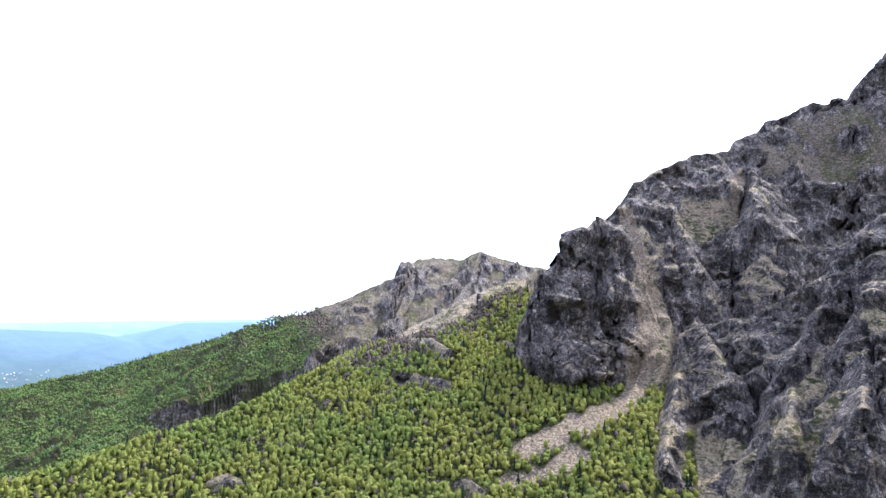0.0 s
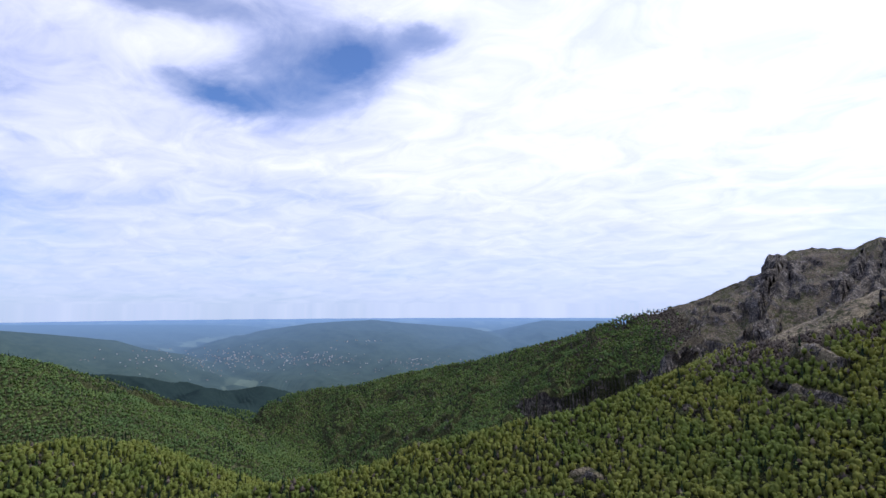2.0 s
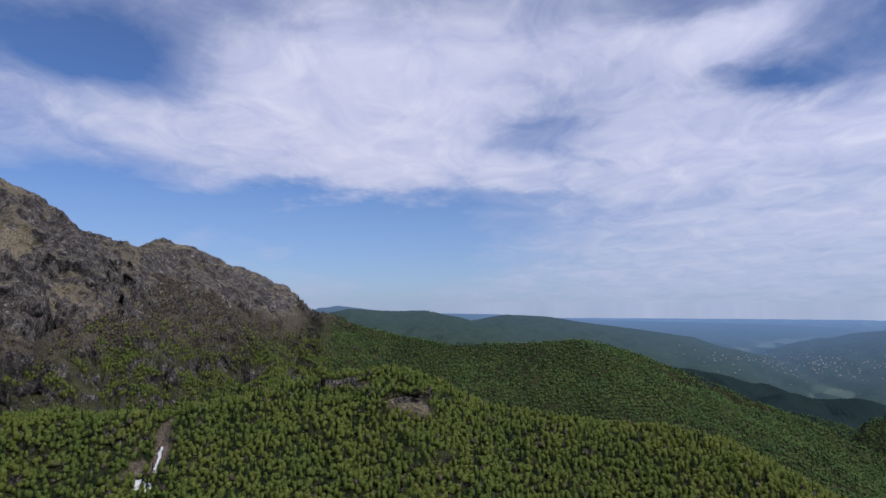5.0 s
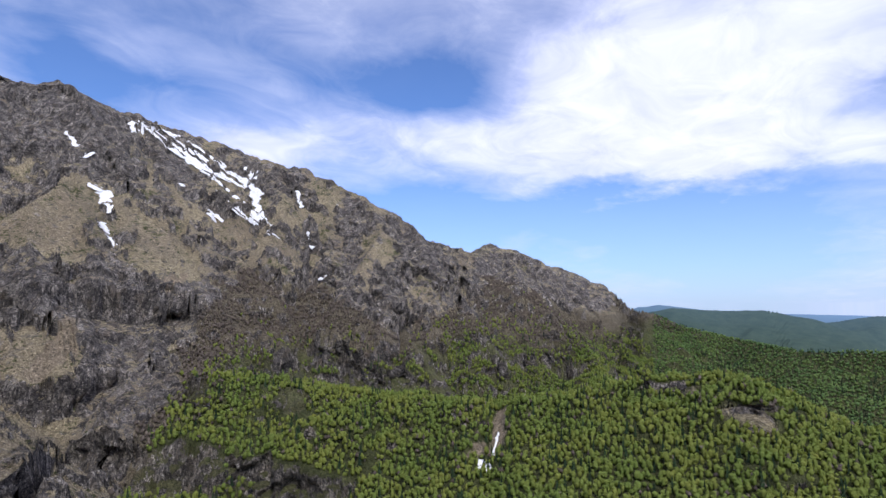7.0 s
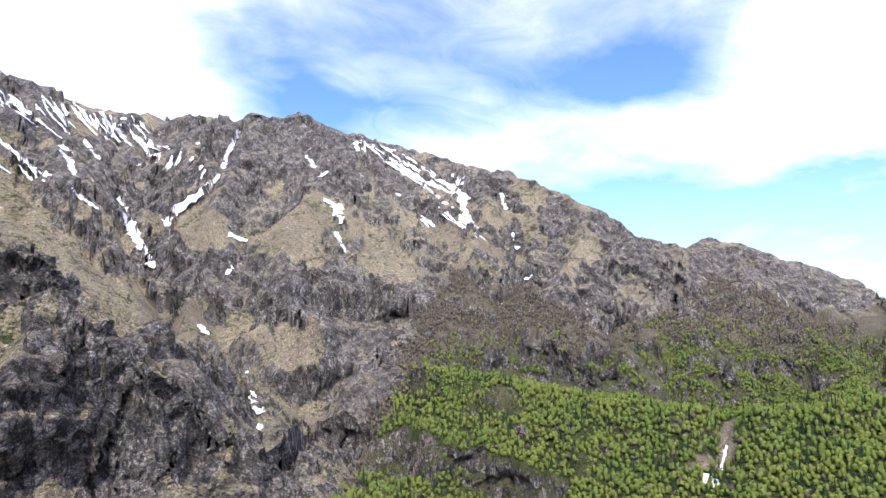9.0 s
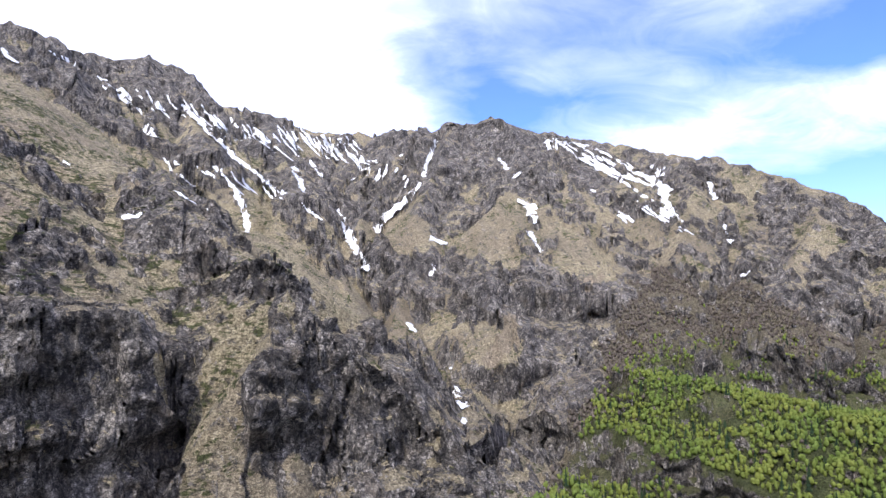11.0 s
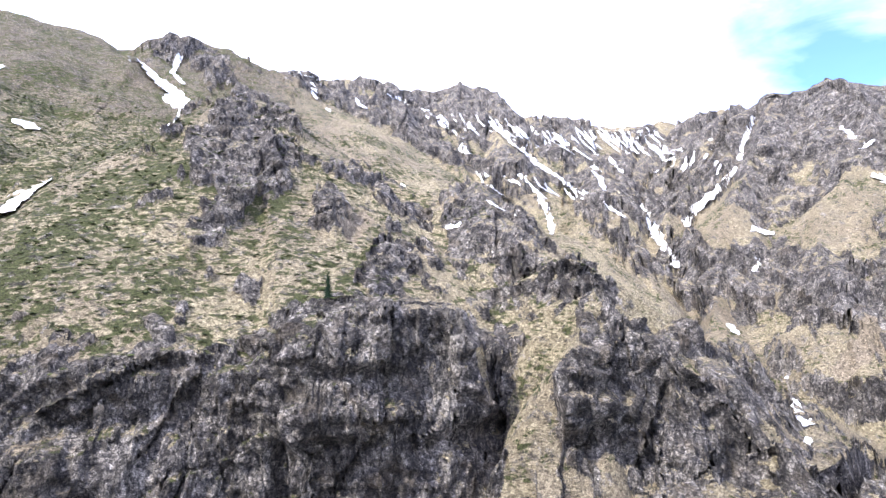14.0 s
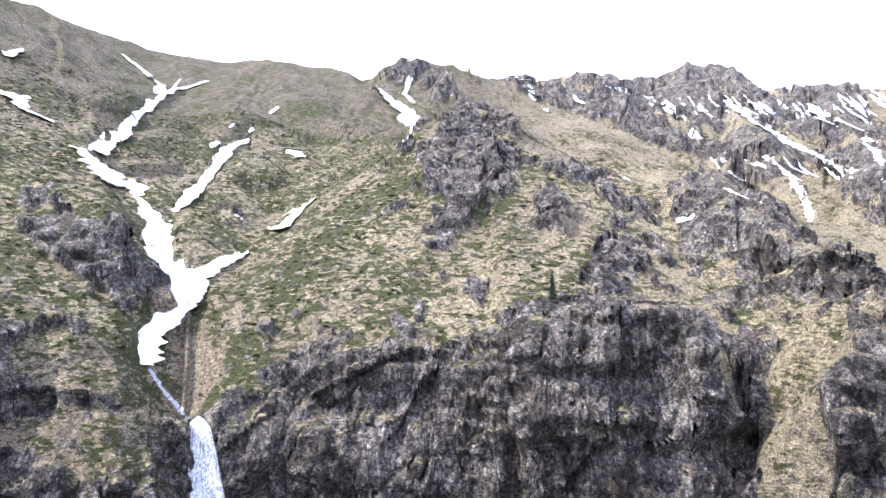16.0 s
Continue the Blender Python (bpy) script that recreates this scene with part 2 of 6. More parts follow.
    col = mixc(add, 1.0, col, ramp(add, clump, [(0.4, 0.5), (0.48, 1.0), (0.55, 1.1), (0.62, 1.45)]), "MULTIPLY")
    t.links.new(col, b.inputs["Base Color"])
    h = maths(add, "ADD", maths(add, "MULTIPLY", small, 1.0), maths(add, "ADD", maths(add, "MULTIPLY", chip, 0.7), maths(add, "MULTIPLY", block, 2.0)))
    bump = add("ShaderNodeBump", {"Height": h, "Strength": 1.0, "Distance": 2.4})
    t.links.new(bump.outputs[0], b.inputs["Normal"])
    return m


def shaded_hill_material():
    """Woods seen from afar, with a few meadows, darkened to paint in cloud shadow."""
    m, t, add, b = material("far_woods", 1.0, 0.0)
    pos = add("ShaderNodeNewGeometry").outputs["Position"]
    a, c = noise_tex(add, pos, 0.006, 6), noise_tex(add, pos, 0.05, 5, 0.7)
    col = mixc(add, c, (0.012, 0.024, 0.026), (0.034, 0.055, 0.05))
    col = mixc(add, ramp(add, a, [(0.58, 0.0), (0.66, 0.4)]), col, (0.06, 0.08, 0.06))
    t.links.new(col, b.inputs["Base Color"])
    return m


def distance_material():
    """Plain and hills of the far distance; haze is painted as blue and glow."""
    m, t, add, b = material("hazed_distance", 1.0, 0.0)
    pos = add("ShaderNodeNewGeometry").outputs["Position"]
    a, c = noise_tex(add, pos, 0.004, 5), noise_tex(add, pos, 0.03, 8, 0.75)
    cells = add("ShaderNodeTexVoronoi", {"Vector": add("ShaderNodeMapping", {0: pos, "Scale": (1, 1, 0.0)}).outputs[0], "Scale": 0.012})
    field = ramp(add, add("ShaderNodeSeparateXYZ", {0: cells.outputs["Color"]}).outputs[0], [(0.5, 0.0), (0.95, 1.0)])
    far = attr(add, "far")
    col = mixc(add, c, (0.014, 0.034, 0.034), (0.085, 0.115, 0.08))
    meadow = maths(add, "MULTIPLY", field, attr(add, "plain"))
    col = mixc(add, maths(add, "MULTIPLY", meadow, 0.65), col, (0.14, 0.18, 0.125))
    # haze: more blue in the base colour and a glow, both growing with distance
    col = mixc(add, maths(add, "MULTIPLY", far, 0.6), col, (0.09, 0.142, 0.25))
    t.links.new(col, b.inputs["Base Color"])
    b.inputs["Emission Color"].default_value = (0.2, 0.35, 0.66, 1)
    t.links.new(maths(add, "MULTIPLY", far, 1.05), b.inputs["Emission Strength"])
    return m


GROUND, SHADED_WOODS, DISTANCE = mountain_material(), shaded_hill_material(), distance_material()

# ---- the lie of the land ----
def lattice(ix, iy, seed):
    h = (ix * 374761393 + iy * 668265263 + seed * 974634777) & 0xFFFFFFFF
    h = ((h ^ (h >> 13)) * 1274126177) & 0xFFFFFFFF
    return ((h ^ (h >> 16)) & 0xFFFF).astype(np.float32) * (2 * math.pi / 65536)


def rough(x, y, wave, seed):
    """Gradient noise of that wavelength, about -0.7 to 0.7."""
    x, y = x / wave, y / wave
    ix, iy = np.floor(x).astype(np.int64), np.floor(y).astype(np.int64)
    fx, fy = (x - ix).astype(np.float32), (y - iy).astype(np.float32)
    u, v = fx * fx * fx * (fx * (fx * 6 - 15) + 10), fy * fy * fy * (fy * (fy * 6 - 15) + 10)

    def corner(dx, dy):
        a = lattice(ix + dx, iy + dy, seed)
        return np.cos(a) * (fx - dx) + np.sin(a) * (fy - dy)
    a, b = corner(0, 0), corner(0, 1)
    return (a + u * (corner(1, 0) - a)) * (1 - v) + (b + u * (corner(1, 1) - b)) * v


def rough3(x, y, z, wave, seed):
    """Noise in space of that wavelength, -1 to 1."""
    x, y, z = x / wave, y / wave, z / wave
    ix, iy, iz = (np.floor(c).astype(np.int64) for c in (x, y, z))
    f = [(c - i).astype(np.float32) for c, i in ((x, ix), (y, iy), (z, iz))]
    u, v, w = (c * c * (3 - 2 * c) for c in f)

    def corner(dx, dy, dz):
        return lattice(ix + dx + (iz + dz) * 7919, iy + dy + (iz + dz) * 104729, seed) * (1 / math.pi) - 1
    low = (corner(0, 0, 0) * (1 - u) + corner(1, 0, 0) * u) * (1 - v) + (corner(0, 1, 0) * (1 - u) + corner(1, 1, 0) * u) * v
    top = (corner(0, 0, 1) * (1 - u) + corner(1, 0, 1) * u) * (1 - v) + (corner(0, 1, 1) * (1 - u) + corner(1, 1, 1) * u) * v
    return low * (1 - w) + top * w


def crags(x, y, z, r, much):
    """Metres by which steep rock stands out: columns, blocks and ledges."""
    out = np.zeros(x.shape, np.float32)
    k = np.flatnonzero(much > 0.02)
    if not len(k):
        return out
    x, y, z, r = x[k], y[k], z[k], r[k]
    sum_ = np.zeros(x.shape, np.float32)
    for i, wave in enumerate((44, 20, 9, 4.2, 2.1)):
        on = np.clip(wave / (0.005 * r) - 0.6, 0, 1) * np.clip(0.3 * r / wave, 0, 1)
        column = rough3(x, y, z * 0.6, wave, 101 + i)
        ledge = rough3(x * 0.45, y * 0.45, z * 1.5, wave, 121 + i)
        sum_ += on * wave * ((0.12 if wave > 15 else 0.2) * (0.5 - 1.6 * np.abs(column)) + 0.13 * np.tanh(3 * ledge))
    # joints: blocks set back or forward, taller than wide
    for i, wave in enumerate((38, 17, 7.5, 3.4)):
        on = np.clip(wave / (0.005 * r) - 0.6, 0, 1) * np.clip(0.05 * r / wave, 0, 1)
        bend = 0.5 * wave * rough3(x, y, z * 0.6, wave * 1.3, 171 + i)
        a, b, c = (0.8 * x + 0.6 * y + bend) / wave, (0.8 * y - 0.6 * x + bend) / wave, (z * 0.5 - bend + 0.3 * x) / wave
        a, b, c = (np.floor(q).astype(np.int64) for q in (a, b, c))
        cell = lattice(a + c * 7919, b + c * 104729, 181 + i) * (0.5 / math.pi)
        sum_ += on * 0.36 * wave * (cell - 0.5)
    out[k] = sum_ * much[k]
    return out


RIDGES, CLIFFS, GULLIES, SCREES, ZONES = [], [], [], [], []
# crests that stand in front of the cut rims
STEPPED = ("mid", "peak", "shoulder", "headwall", "crag", "pinnacle")
LATE = ("cliff", "tower_left", "tower", "arete", "tower_low", "leftlow")


def polar(az, r):
    a = np.radians(az)
    return -np.sin(a) * r, np.cos(a) * r


def ridge(name, thing, front, back, crag, wood, nodes, part="", ends=0.0, handed=False, reach=1e4):
    """A crest line of (azimuth, distance, elevation) seen from EYE, and the slopes on its near and far side, or, if handed,
    on the right and left hand of its run."""
    n = np.array(nodes, float)
    x, y = polar(n[:, 0], n[:, 1])
    pts = np.stack([x, y, EYE[2] + n[:, 1] * np.tan(np.radians(n[:, 2]))], 1)
    RIDGES.append(dict(name=name, thing=thing, front=front, back=back, crag=crag, wood=wood, pts=pts, part=part, ends=ends, handed=handed, reach=reach))


def cliff_edge(steep, nodes):
    """A rim of (azimuth, distance, elevation); in front of it the land drops away steeply."""
    n = np.array(sorted(nodes), float)
    CLIFFS.append((steep, 0.0, n[:, 0], n[:, 1], EYE[2] + n[:, 1] * np.tan(np.radians(n[:, 2]))))


def ground_level(r):
    return EYE[2] + np.interp(r, [0, 250, 600, 1300, 2100, 2600, 4700, 6000], [-190, -200, -340, -430, -440, -330, -118, -118])


def tent(rd, wx, wy, wr):
    """Height under one crest line, and the distance from it."""
    p = rd["pts"]
    top, away = np.full(wx.shape, -1e4, np.float32), np.full(wx.shape, 1e4, np.float32)
    for k, (a, b) in enumerate(zip(p[:-1], p[1:])):
        ab = b - a
        run = ((wx - a[0]) * ab[0] + (wy - a[1]) * ab[1]) / (ab[0] ** 2 + ab[1] ** 2)
        s = np.clip(run, 0, 1)
        cx, cy = a[0] + s * ab[0], a[1] + s * ab[1]
        d = np.hypot(wx - cx, wy - cy)
        if rd["handed"]:
            turn_ = ((wy - a[1]) * ab[0] - (wx - a[0]) * ab[1]) / (np.hypot(ab[0], ab[1]) * (d + 1e-3))
        else:
            turn_ = ((wx - cx) * cx + (wy - cy) * cy) / (np.hypot(cx, cy) * (d + 1e-3))
        slope = rd["front"] + (rd["back"] - rd["front"]) * np.clip(0.5 + 1.1 * turn_, 0, 1)
        over = np.maximum(-run, run - 1) * np.hypot(ab[0], ab[1])
        last = np.where(run < 0, k == 0, k == len(p) - 2)
        # a crest that drops in steps keeps its steps
        bent = np.clip(2.5 * over / (d + 1e-3) - 1.0, 0, 1) * (rd["name"] in STEPPED)
        slope = slope + np.where(last, np.maximum(rd["ends"] - slope, 0) * np.clip(1.6 * over / (d + 1e-3), 0, 1), np.maximum(1.7 - slope, 0) * bent)
        d = np.where(slope > 1.3, np.sqrt(d * d + 12) - 3.46, d)
        h = (a[2] + s * ab[2] - slope * d - 4 * np.maximum(d - rd["reach"], 0)).astype(np.float32)
        away = np.where(h > top, d, away)
        top = np.maximum(top, h)
    return top, away


def relief(x, y, parts=False):
    """Height of the land at x, y; with parts also the owner of each place and its rockiness and woodiness."""
    shape = np.shape(x)
    x, y = np.asarray(x, np.float32).ravel(), np.asarray(y, np.float32).ravel()
    r = np.hypot(x, y) + 1e-3
    calm = np.clip((3000 - r) / 800, 0.1, 1)
    wx, wy = x.copy(), y.copy()
    for k, wave in enumerate((150, 62, 27, 12, 5.5)):
        amp = (0.26 if wave > 100 else 0.26 * np.clip((r - 300) / 500, 0.5 if wave > 40 else 0.12, 1)) * wave * np.clip(0.22 * r / wave - 0.3, 0, 1) * calm
        out, side = amp * rough(x, y, wave, 11 + k), amp * rough(x, y, wave, 31 + k) * (0.3 if wave > 40 else 0.6)
        wx += (out * x - side * y) / r
        wy += (out * y + side * x) / r
    wr = np.hypot(wx, wy)
    waz = np.degrees(np.arctan2(-wx, wy))
    waz = np.where(waz < -50, waz + 360, waz)
    best = ground_level(wr).astype(np.float32)
    owner = np.full(x.shape, -1, np.int16)
    crag, wood = np.full(x.shape, 0.1, np.float32), np.full(x.shape, 0.6, np.float32)
    away = np.full(x.shape, 500, np.float32)
    early = [i for i, rd in enumerate(RIDGES) if rd["name"] not in LATE]
    late = [i for i, rd in enumerate(RIDGES) if rd["name"] in LATE]
    for i in early + [None] + late:
        if i is None:
            for steep, high, ca, cr, cz in CLIFFS:
                inside = (waz > ca[0] - 3) & (waz < ca[-1] + 3)
                k = np.flatnonzero(inside & (wr < 1200))
                if not len(k):
                    continue
                edge, rim = np.interp(waz[k], ca, cr), np.interp(waz[k], ca, cz)
                out = np.clip(np.maximum(ca[0] - waz[k], waz[k] - ca[-1]), 0, 90) * 0.0175 * wr[k]
                fall = edge - wr[k]
                if high:
                    drop = np.clip(np.minimum(fall * steep, high) - 0.9 * out - 0.3 * np.maximum(fall - 1.2 * high, 0), 0, high)
                    low = drop > 0
                    lid = best[k] - drop
                else:
                    lid = rim - np.where(fall > 0, steep * (fall - 3 * (1 - np.exp(-np.maximum(fall, 0) / 3))), 0.8 * fall) + 3.0 * out
                    low = lid < best[k]
                best[k] = np.where(low, np.maximum(lid, ground_level(wr[k])), best[k])
                face = low & (fall > 0) & ((fall * steep < high * 1.1) if high else True)
                crag[k] = np.where(face, 1.0, crag[k])
                wood[k] = np.where(face, wood[k] * 0.2, wood[k])
                away[k] = np.where(low, np.minimum(np.abs(fall), 60), away[k])
            continue
        rd = RIDGES[i]
        p = rd["pts"]
        wide = min(rd["reach"] + 80, (p[:, 2].max() + 20) / min(rd["front"], rd["back"]))
        lo, hi = p.min(0) - wide, p.max(0) + wide
        k = np.flatnonzero((wx > lo[0]) & (wx < hi[0]) & (wy > lo[1]) & (wy < hi[1]))
        if not len(k):
            continue
        top, d = tent(rd, wx[k], wy[k], wr[k])
        b = best[k]
        more = top > b
        owner[k[more]] = i
        away[k[more]] = d[more]
        w = 1 / (1 + np.exp(np.clip((b - top) / (0.012 * r[k]), -20, 20)))
        crag[k] += w * (rd["crag"] - crag[k])
        wood[k] += w * (rd["wood"] - wood[k])
        best[k] = np.maximum(b, top)
    z = best
    # jagged crests
    teeth = 0.4 - 1.5 * np.abs(rough(x, y, 34, 161)) + 0.5 * rough(x, y, 13, 162)
    z = z + np.exp(-away / (0.018 * r)) * 0.008 * r * teeth * np.clip(crag - 0.3, 0, 0.7) / 0.7 * calm * np.clip((r - 600) / 300, 0, 1)
    # more or less rock in places
    tilt = np.degrees(np.arctan2(z - EYE[2], r))
    for za, ze, wa, we, much in ZONES:
        q = ((waz - za) / wa) ** 2 + ((tilt - ze) / we) ** 2
        crag = crag + much * np.exp(-q * q)
    crag = np.clip(crag, 0, 1.15)
    # outcrops: patches of rock that stand proud of the grass
    grain = np.zeros(x.shape, np.float32)
    for k, (wave, much) in enumerate(((280, 0.7), (120, 1.0), (52, 0.8), (23, 0.6), (10, 0.45))):
        grain += much * np.clip(0.16 * r / wave - 0.25, 0, 1) * np.clip(90 * wave / r - 0.2, 0, 1) * rough(x, y, wave, 141 + k)
    proud = np.clip((grain + 0.9 * crag - 0.66) / 0.14 + 0.5, 0, 1)
    proud = proud * proud * (3 - 2 * proud) * np.clip((crag - 0.22) * 5, 0, 1)
    open_ = np.clip((2600 - r) / 300, 0, 1) * np.clip(1.2 - wood, 0, 1)
    z = z + open_ * proud * np.clip(0.012 * r, 2.5, 17) * np.clip(away / (0.05 * r) - 0.1, 0, 1) * (0.7 + 0.6 * grain)
    crag = crag + open_ * 0.95 * (proud - 0.55) * np.clip(crag * 2.5, 0, 1)
    # ribs and chutes down the fall of the slopes
    u, v = np.radians(waz), np.log(r)
    fade = np.clip(away / (0.05 * r) - 0.15, 0, 1) * calm * np.clip((r - 250) / 300, 0.25, 1)
    for k, (fu, fv, amp) in enumerate(((11, 4.0, 0.024), (25, 8.0, 0.014), (55, 17.0, 0.007))):
        n = rough(u * fu + 0.35 * rough(u * fu, v * fv * 2, 1.0, 91 + k), v * fv, 1.0, 71 + k)
        z = z + fade * (0.25 + 0.75 * np.clip(crag, 0, 1)) * amp * r * (0.4 - 1.5 * np.abs(n))
    for k, wave in enumerate((260, 110, 46, 20, 9, 4)):
        on = np.clip(0.16 * r / wave - 0.25, 0, 1) * np.clip((3200 - r) / 800, 0.08, 1)
        n = rough(x, y, wave, 51 + k)
        hard = np.clip(crag, 0, 1)
        on = on * np.clip(away / (0.03 * r), 0.12, 1) if wave > 40 else on * np.clip(away / (0.012 * r), 0.4, 1)
        z = z + on * wave * (hard * 0.115 * (0.42 - np.abs(n) * 1.6) + (1 - hard) * 0.05 * n)
    # spurs and hollows of the far hills
    far = np.clip((r - 1000) / 500, 0, 1) * np.clip(wood * 2 - 0.3, 0, 1) * np.clip(away / (0.05 * r), 0, 1) * np.clip((4200 - r) / 500, 0, 1)
    for wave, much in ((420, 44.0), (190, 26.0), (85, 10.0)):
        z = z + far * much * (0.1 - 1.4 * np.abs(rough(x, y, wave, 191 + wave)))
    # ledges
    for wave, much in ((34.0, 0.75), (13.0, 0.7), (5.5, 0.55)):
        on = np.clip(crag, 0, 1) * np.clip(0.09 * r / wave, 0, 1) ** 0.5 * np.clip(30 * wave / r, 0, 1) * calm * 0.16 * wave
        on = on * np.clip(0.35 + 1.3 * rough(x, y, wave * 7, 85), 0, 1)
        z = z + much * on * np.sin(z * (2 * math.pi / wave) + 11 * rough(x, y, wave * 5, 81) + 5 * rough(x, y, wave * 1.7, 82))
    if parts:
        return z.reshape(shape), owner.reshape(shape), crag.reshape(shape), wood.reshape(shape)
    return z.reshape(shape)


def carve(x, y, z):
    """Gullies cut into the slopes."""
    for pts, wide, deep in GULLIES:
        lo, hi = pts.min(0) - 4 * wide, pts.max(0) + 4 * wide
        box = (x > lo[0]) & (x < hi[0]) & (y > lo[1]) & (y < hi[1])
        if not box.any():
            continue
        bx, by = x[box], y[box]
        near = np.full(bx.shape, 1e6, np.float32)
        for a, b in zip(pts[:-1], pts[1:]):
            ab = b - a
            s = np.clip(((bx - a[0]) * ab[0] + (by - a[1]) * ab[1]) / (ab[0] ** 2 + ab[1] ** 2 + 1e-6), 0, 1)
            np.minimum(near, np.hypot(bx - a[0] - s * ab[0], by - a[1] - s * ab[1]), out=near)
        z[box] -= deep * np.exp(-(near / wide) ** 2)
    return z


def land(x, y):
    x, y = np.asarray(x, np.float32), np.asarray(y, np.float32)
    return carve(x, y, relief(x, y))


def strike(az, el, table=None, beyond=150.0):
    """Where lines of sight from EYE first meet the land: distances (0 where none)."""
    az, el = np.atleast_1d(np.asarray(az, float)), np.atleast_1d(np.asarray(el, float))
    rr = np.geomspace(beyond, 4800.0, 900)
    x, y = polar(az[:, None], rr[None, :])
    rise = np.tan(np.radians(el))[:, None]
    over = (table(x, y) if table else land(x, y)) - EYE[2] - rr[None, :] * rise
    hit = over >= 0
    k = np.maximum(np.argmax(hit, 1), 1)
    i = np.arange(len(az))
    a, b = over[i, k - 1], over[i, k]
    f = np.clip(-a / np.maximum(b - a, 1e-6), 0, 1)
    return np.where(hit.any(1), rr[k - 1] + f * (rr[k] - rr[k - 1]), 0.0)


def rib(thing, slope, crag, wood, nodes, part="rib"):
    """A rib or outcrop standing proud of a face: (azimuth, elevation, metres proud)."""
    n = np.array(nodes, float)
    r = strike(n[:, 0], n[:, 1])
    r = np.where(r > 0, r, r[r > 0].mean() if (r > 0).any() else 600)
    r = r - n[:, 2] / 0.75
    ridge(part, thing, slope, slope, crag, wood, list(zip(n[:, 0], r, n[:, 1])), part, 2 * slope, reach=2.6 * n[:, 2].max() / slope)


def cut_face(steep, high, nodes, beyond=150.0):
    """A cliff of that height cut into a face along a line of (azimuth, elevation)."""
    n = np.array(sorted(nodes), float)
    r = strike(n[:, 0], n[:, 1], beyond=beyond)
    CLIFFS.append((steep, high, n[:, 0], r, EYE[2] + r * np.tan(np.radians(n[:, 1]))))


def gully(wide, deep, nodes):
    n = np.array(nodes, float)
    r = strike(n[:, 0], n[:, 1])
    ok = r > 0
    x, y = polar(n[ok, 0], r[ok])
    GULLIES.append((np.stack([x, y], 1), wide, deep))


def scree(wide, deep, nodes):
    """A chute of bare stones and earth."""
    gully(wide, deep, nodes)
    SCREES.append((GULLIES[-1][0], wide))


def screes(x, y):
    """How far into a chute a place lies, 0 to 1."""
    best = np.zeros(x.shape, np.float32)
    for pts, wide in SCREES:
        lo, hi = pts.min(0) - 2 * wide, pts.max(0) + 2 * wide
        k = (x > lo[0]) & (x < hi[0]) & (y > lo[1]) & (y < hi[1])
        if k.any():
            bx, by = x[k], y[k]
            near = np.full(bx.shape, 1e6, np.float32)
            for a, b in zip(pts[:-1], pts[1:]):
                ab = b - a
                s = np.clip(((bx - a[0]) * ab[0] + (by - a[1]) * ab[1]) / (ab @ ab + 1e-6), 0, 1)
                np.minimum(near, np.hypot(bx - a[0] - s * ab[0], by - a[1] - s * ab[1]), out=near)
            best[k] = np.maximum(best[k], np.clip(1.3 - near / wide + 0.8 * rough(bx, by, wide, 95), 0, 1))
    return best


def zone(*place):
    """More (or less) rock round an azimuth and elevation: half-widths, amount."""
    ZONES.append(place)


zone(161.0, 6.7, 6.2, 2.2, -0.33)
zone(170.9, -8.8, 5.1, 6.7, 0.5)
zone(149.1, 6.0, 6.2, 2.5, -0.24)
zone(142.3, 5.4, 3.4, 3.4, -0.28)
zone(138.6, 8.8, 3.4, 2.0, -0.26)
zone(160.9, -2.8, 3.4, 2.8, -0.2)
zone(151.7, -3.1, 3.4, 2.8, -0.26)
zone(124.0, 4.4, 2.2, 1.7, -0.26)
zone(134.1, 2.7, 2.2, 1.4, -0.26)
zone(108.1, 3.5, 7.9, 2.8, 0.4)
zone(153.7, 13.7, 6.7, 3.4, 0.26)
zone(155.2, 3.0, 5.6, 2.2, 0.33)
zone(141.9, 11.4, 4.5, 2.8, 0.2)
zone(127.3, 7.7, 2.2, 3.4, 0.26)
zone(119.6, 4.3, 3.4, 2.8, 0.33)
zone(147.4, -1.1, 6.7, 3.4, 0.33)
zone(145.7, -7.9, 5.1, 3.4, 0.33)
zone(119.7, -5.5, 2.8, 4.5, 0.33)
zone(162.8, -4.6, 6.7, 3.4, 0.2)
zone(173.1, 6.6, 5.1, 3.4, -0.5)
zone(167.0, -0.1, 2.8, 3.4, -0.5)
zone(203.7, 5.7, 3.9, 3.4, -0.7)
zone(197.6, 15.6, 4.5, 2.8, -0.4)
zone(176.4, -3.4, 2.8, 2.8, -0.5)
zone(206.2, 15.7, 5.1, 3.9, 0.2)
zone(206.4, 10.6, 3.9, 3.4, 0.25)
zone(184.2, 7.6, 3.4, 3.4, 0.4)
zone(198.2, 8.0, 2.2, 2.2, 0.5)
zone(184.4, 19.4, 4.5, 2.8, 0.5)
zone(151.6, 15.1, 4.5, 3.4, 0.4)
zone(224.6, 15.5, 11.2, 5.1, -0.5)
zone(219.0, 3.8, 8.4, 5.1, -0.6)
zone(233.8, -6.9, 3.9, 2.2, -0.8)
zone(241.5, -3.7, 4.5, 1.7, -0.5)
zone(243.5, 18.8, 5.1, 3.4, -0.6)
zone(196.8, 6.5, 3.4, 3.4, -0.5)
zone(206.1, 14.9, 3.9, 3.9, 0.2)
zone(216.2, -7.6, 9.0, 2.8, 0.5)
zone(241.6, 5.7, 4.5, 2.8, 0.1)
zone(242.0, -9.0, 5.1, 1.7, 0.4)
zone(-32.6, 11.5, 5.1, 3.4, -0.55)
zone(-23.2, 7.0, 2.2, 2.0, -0.7)
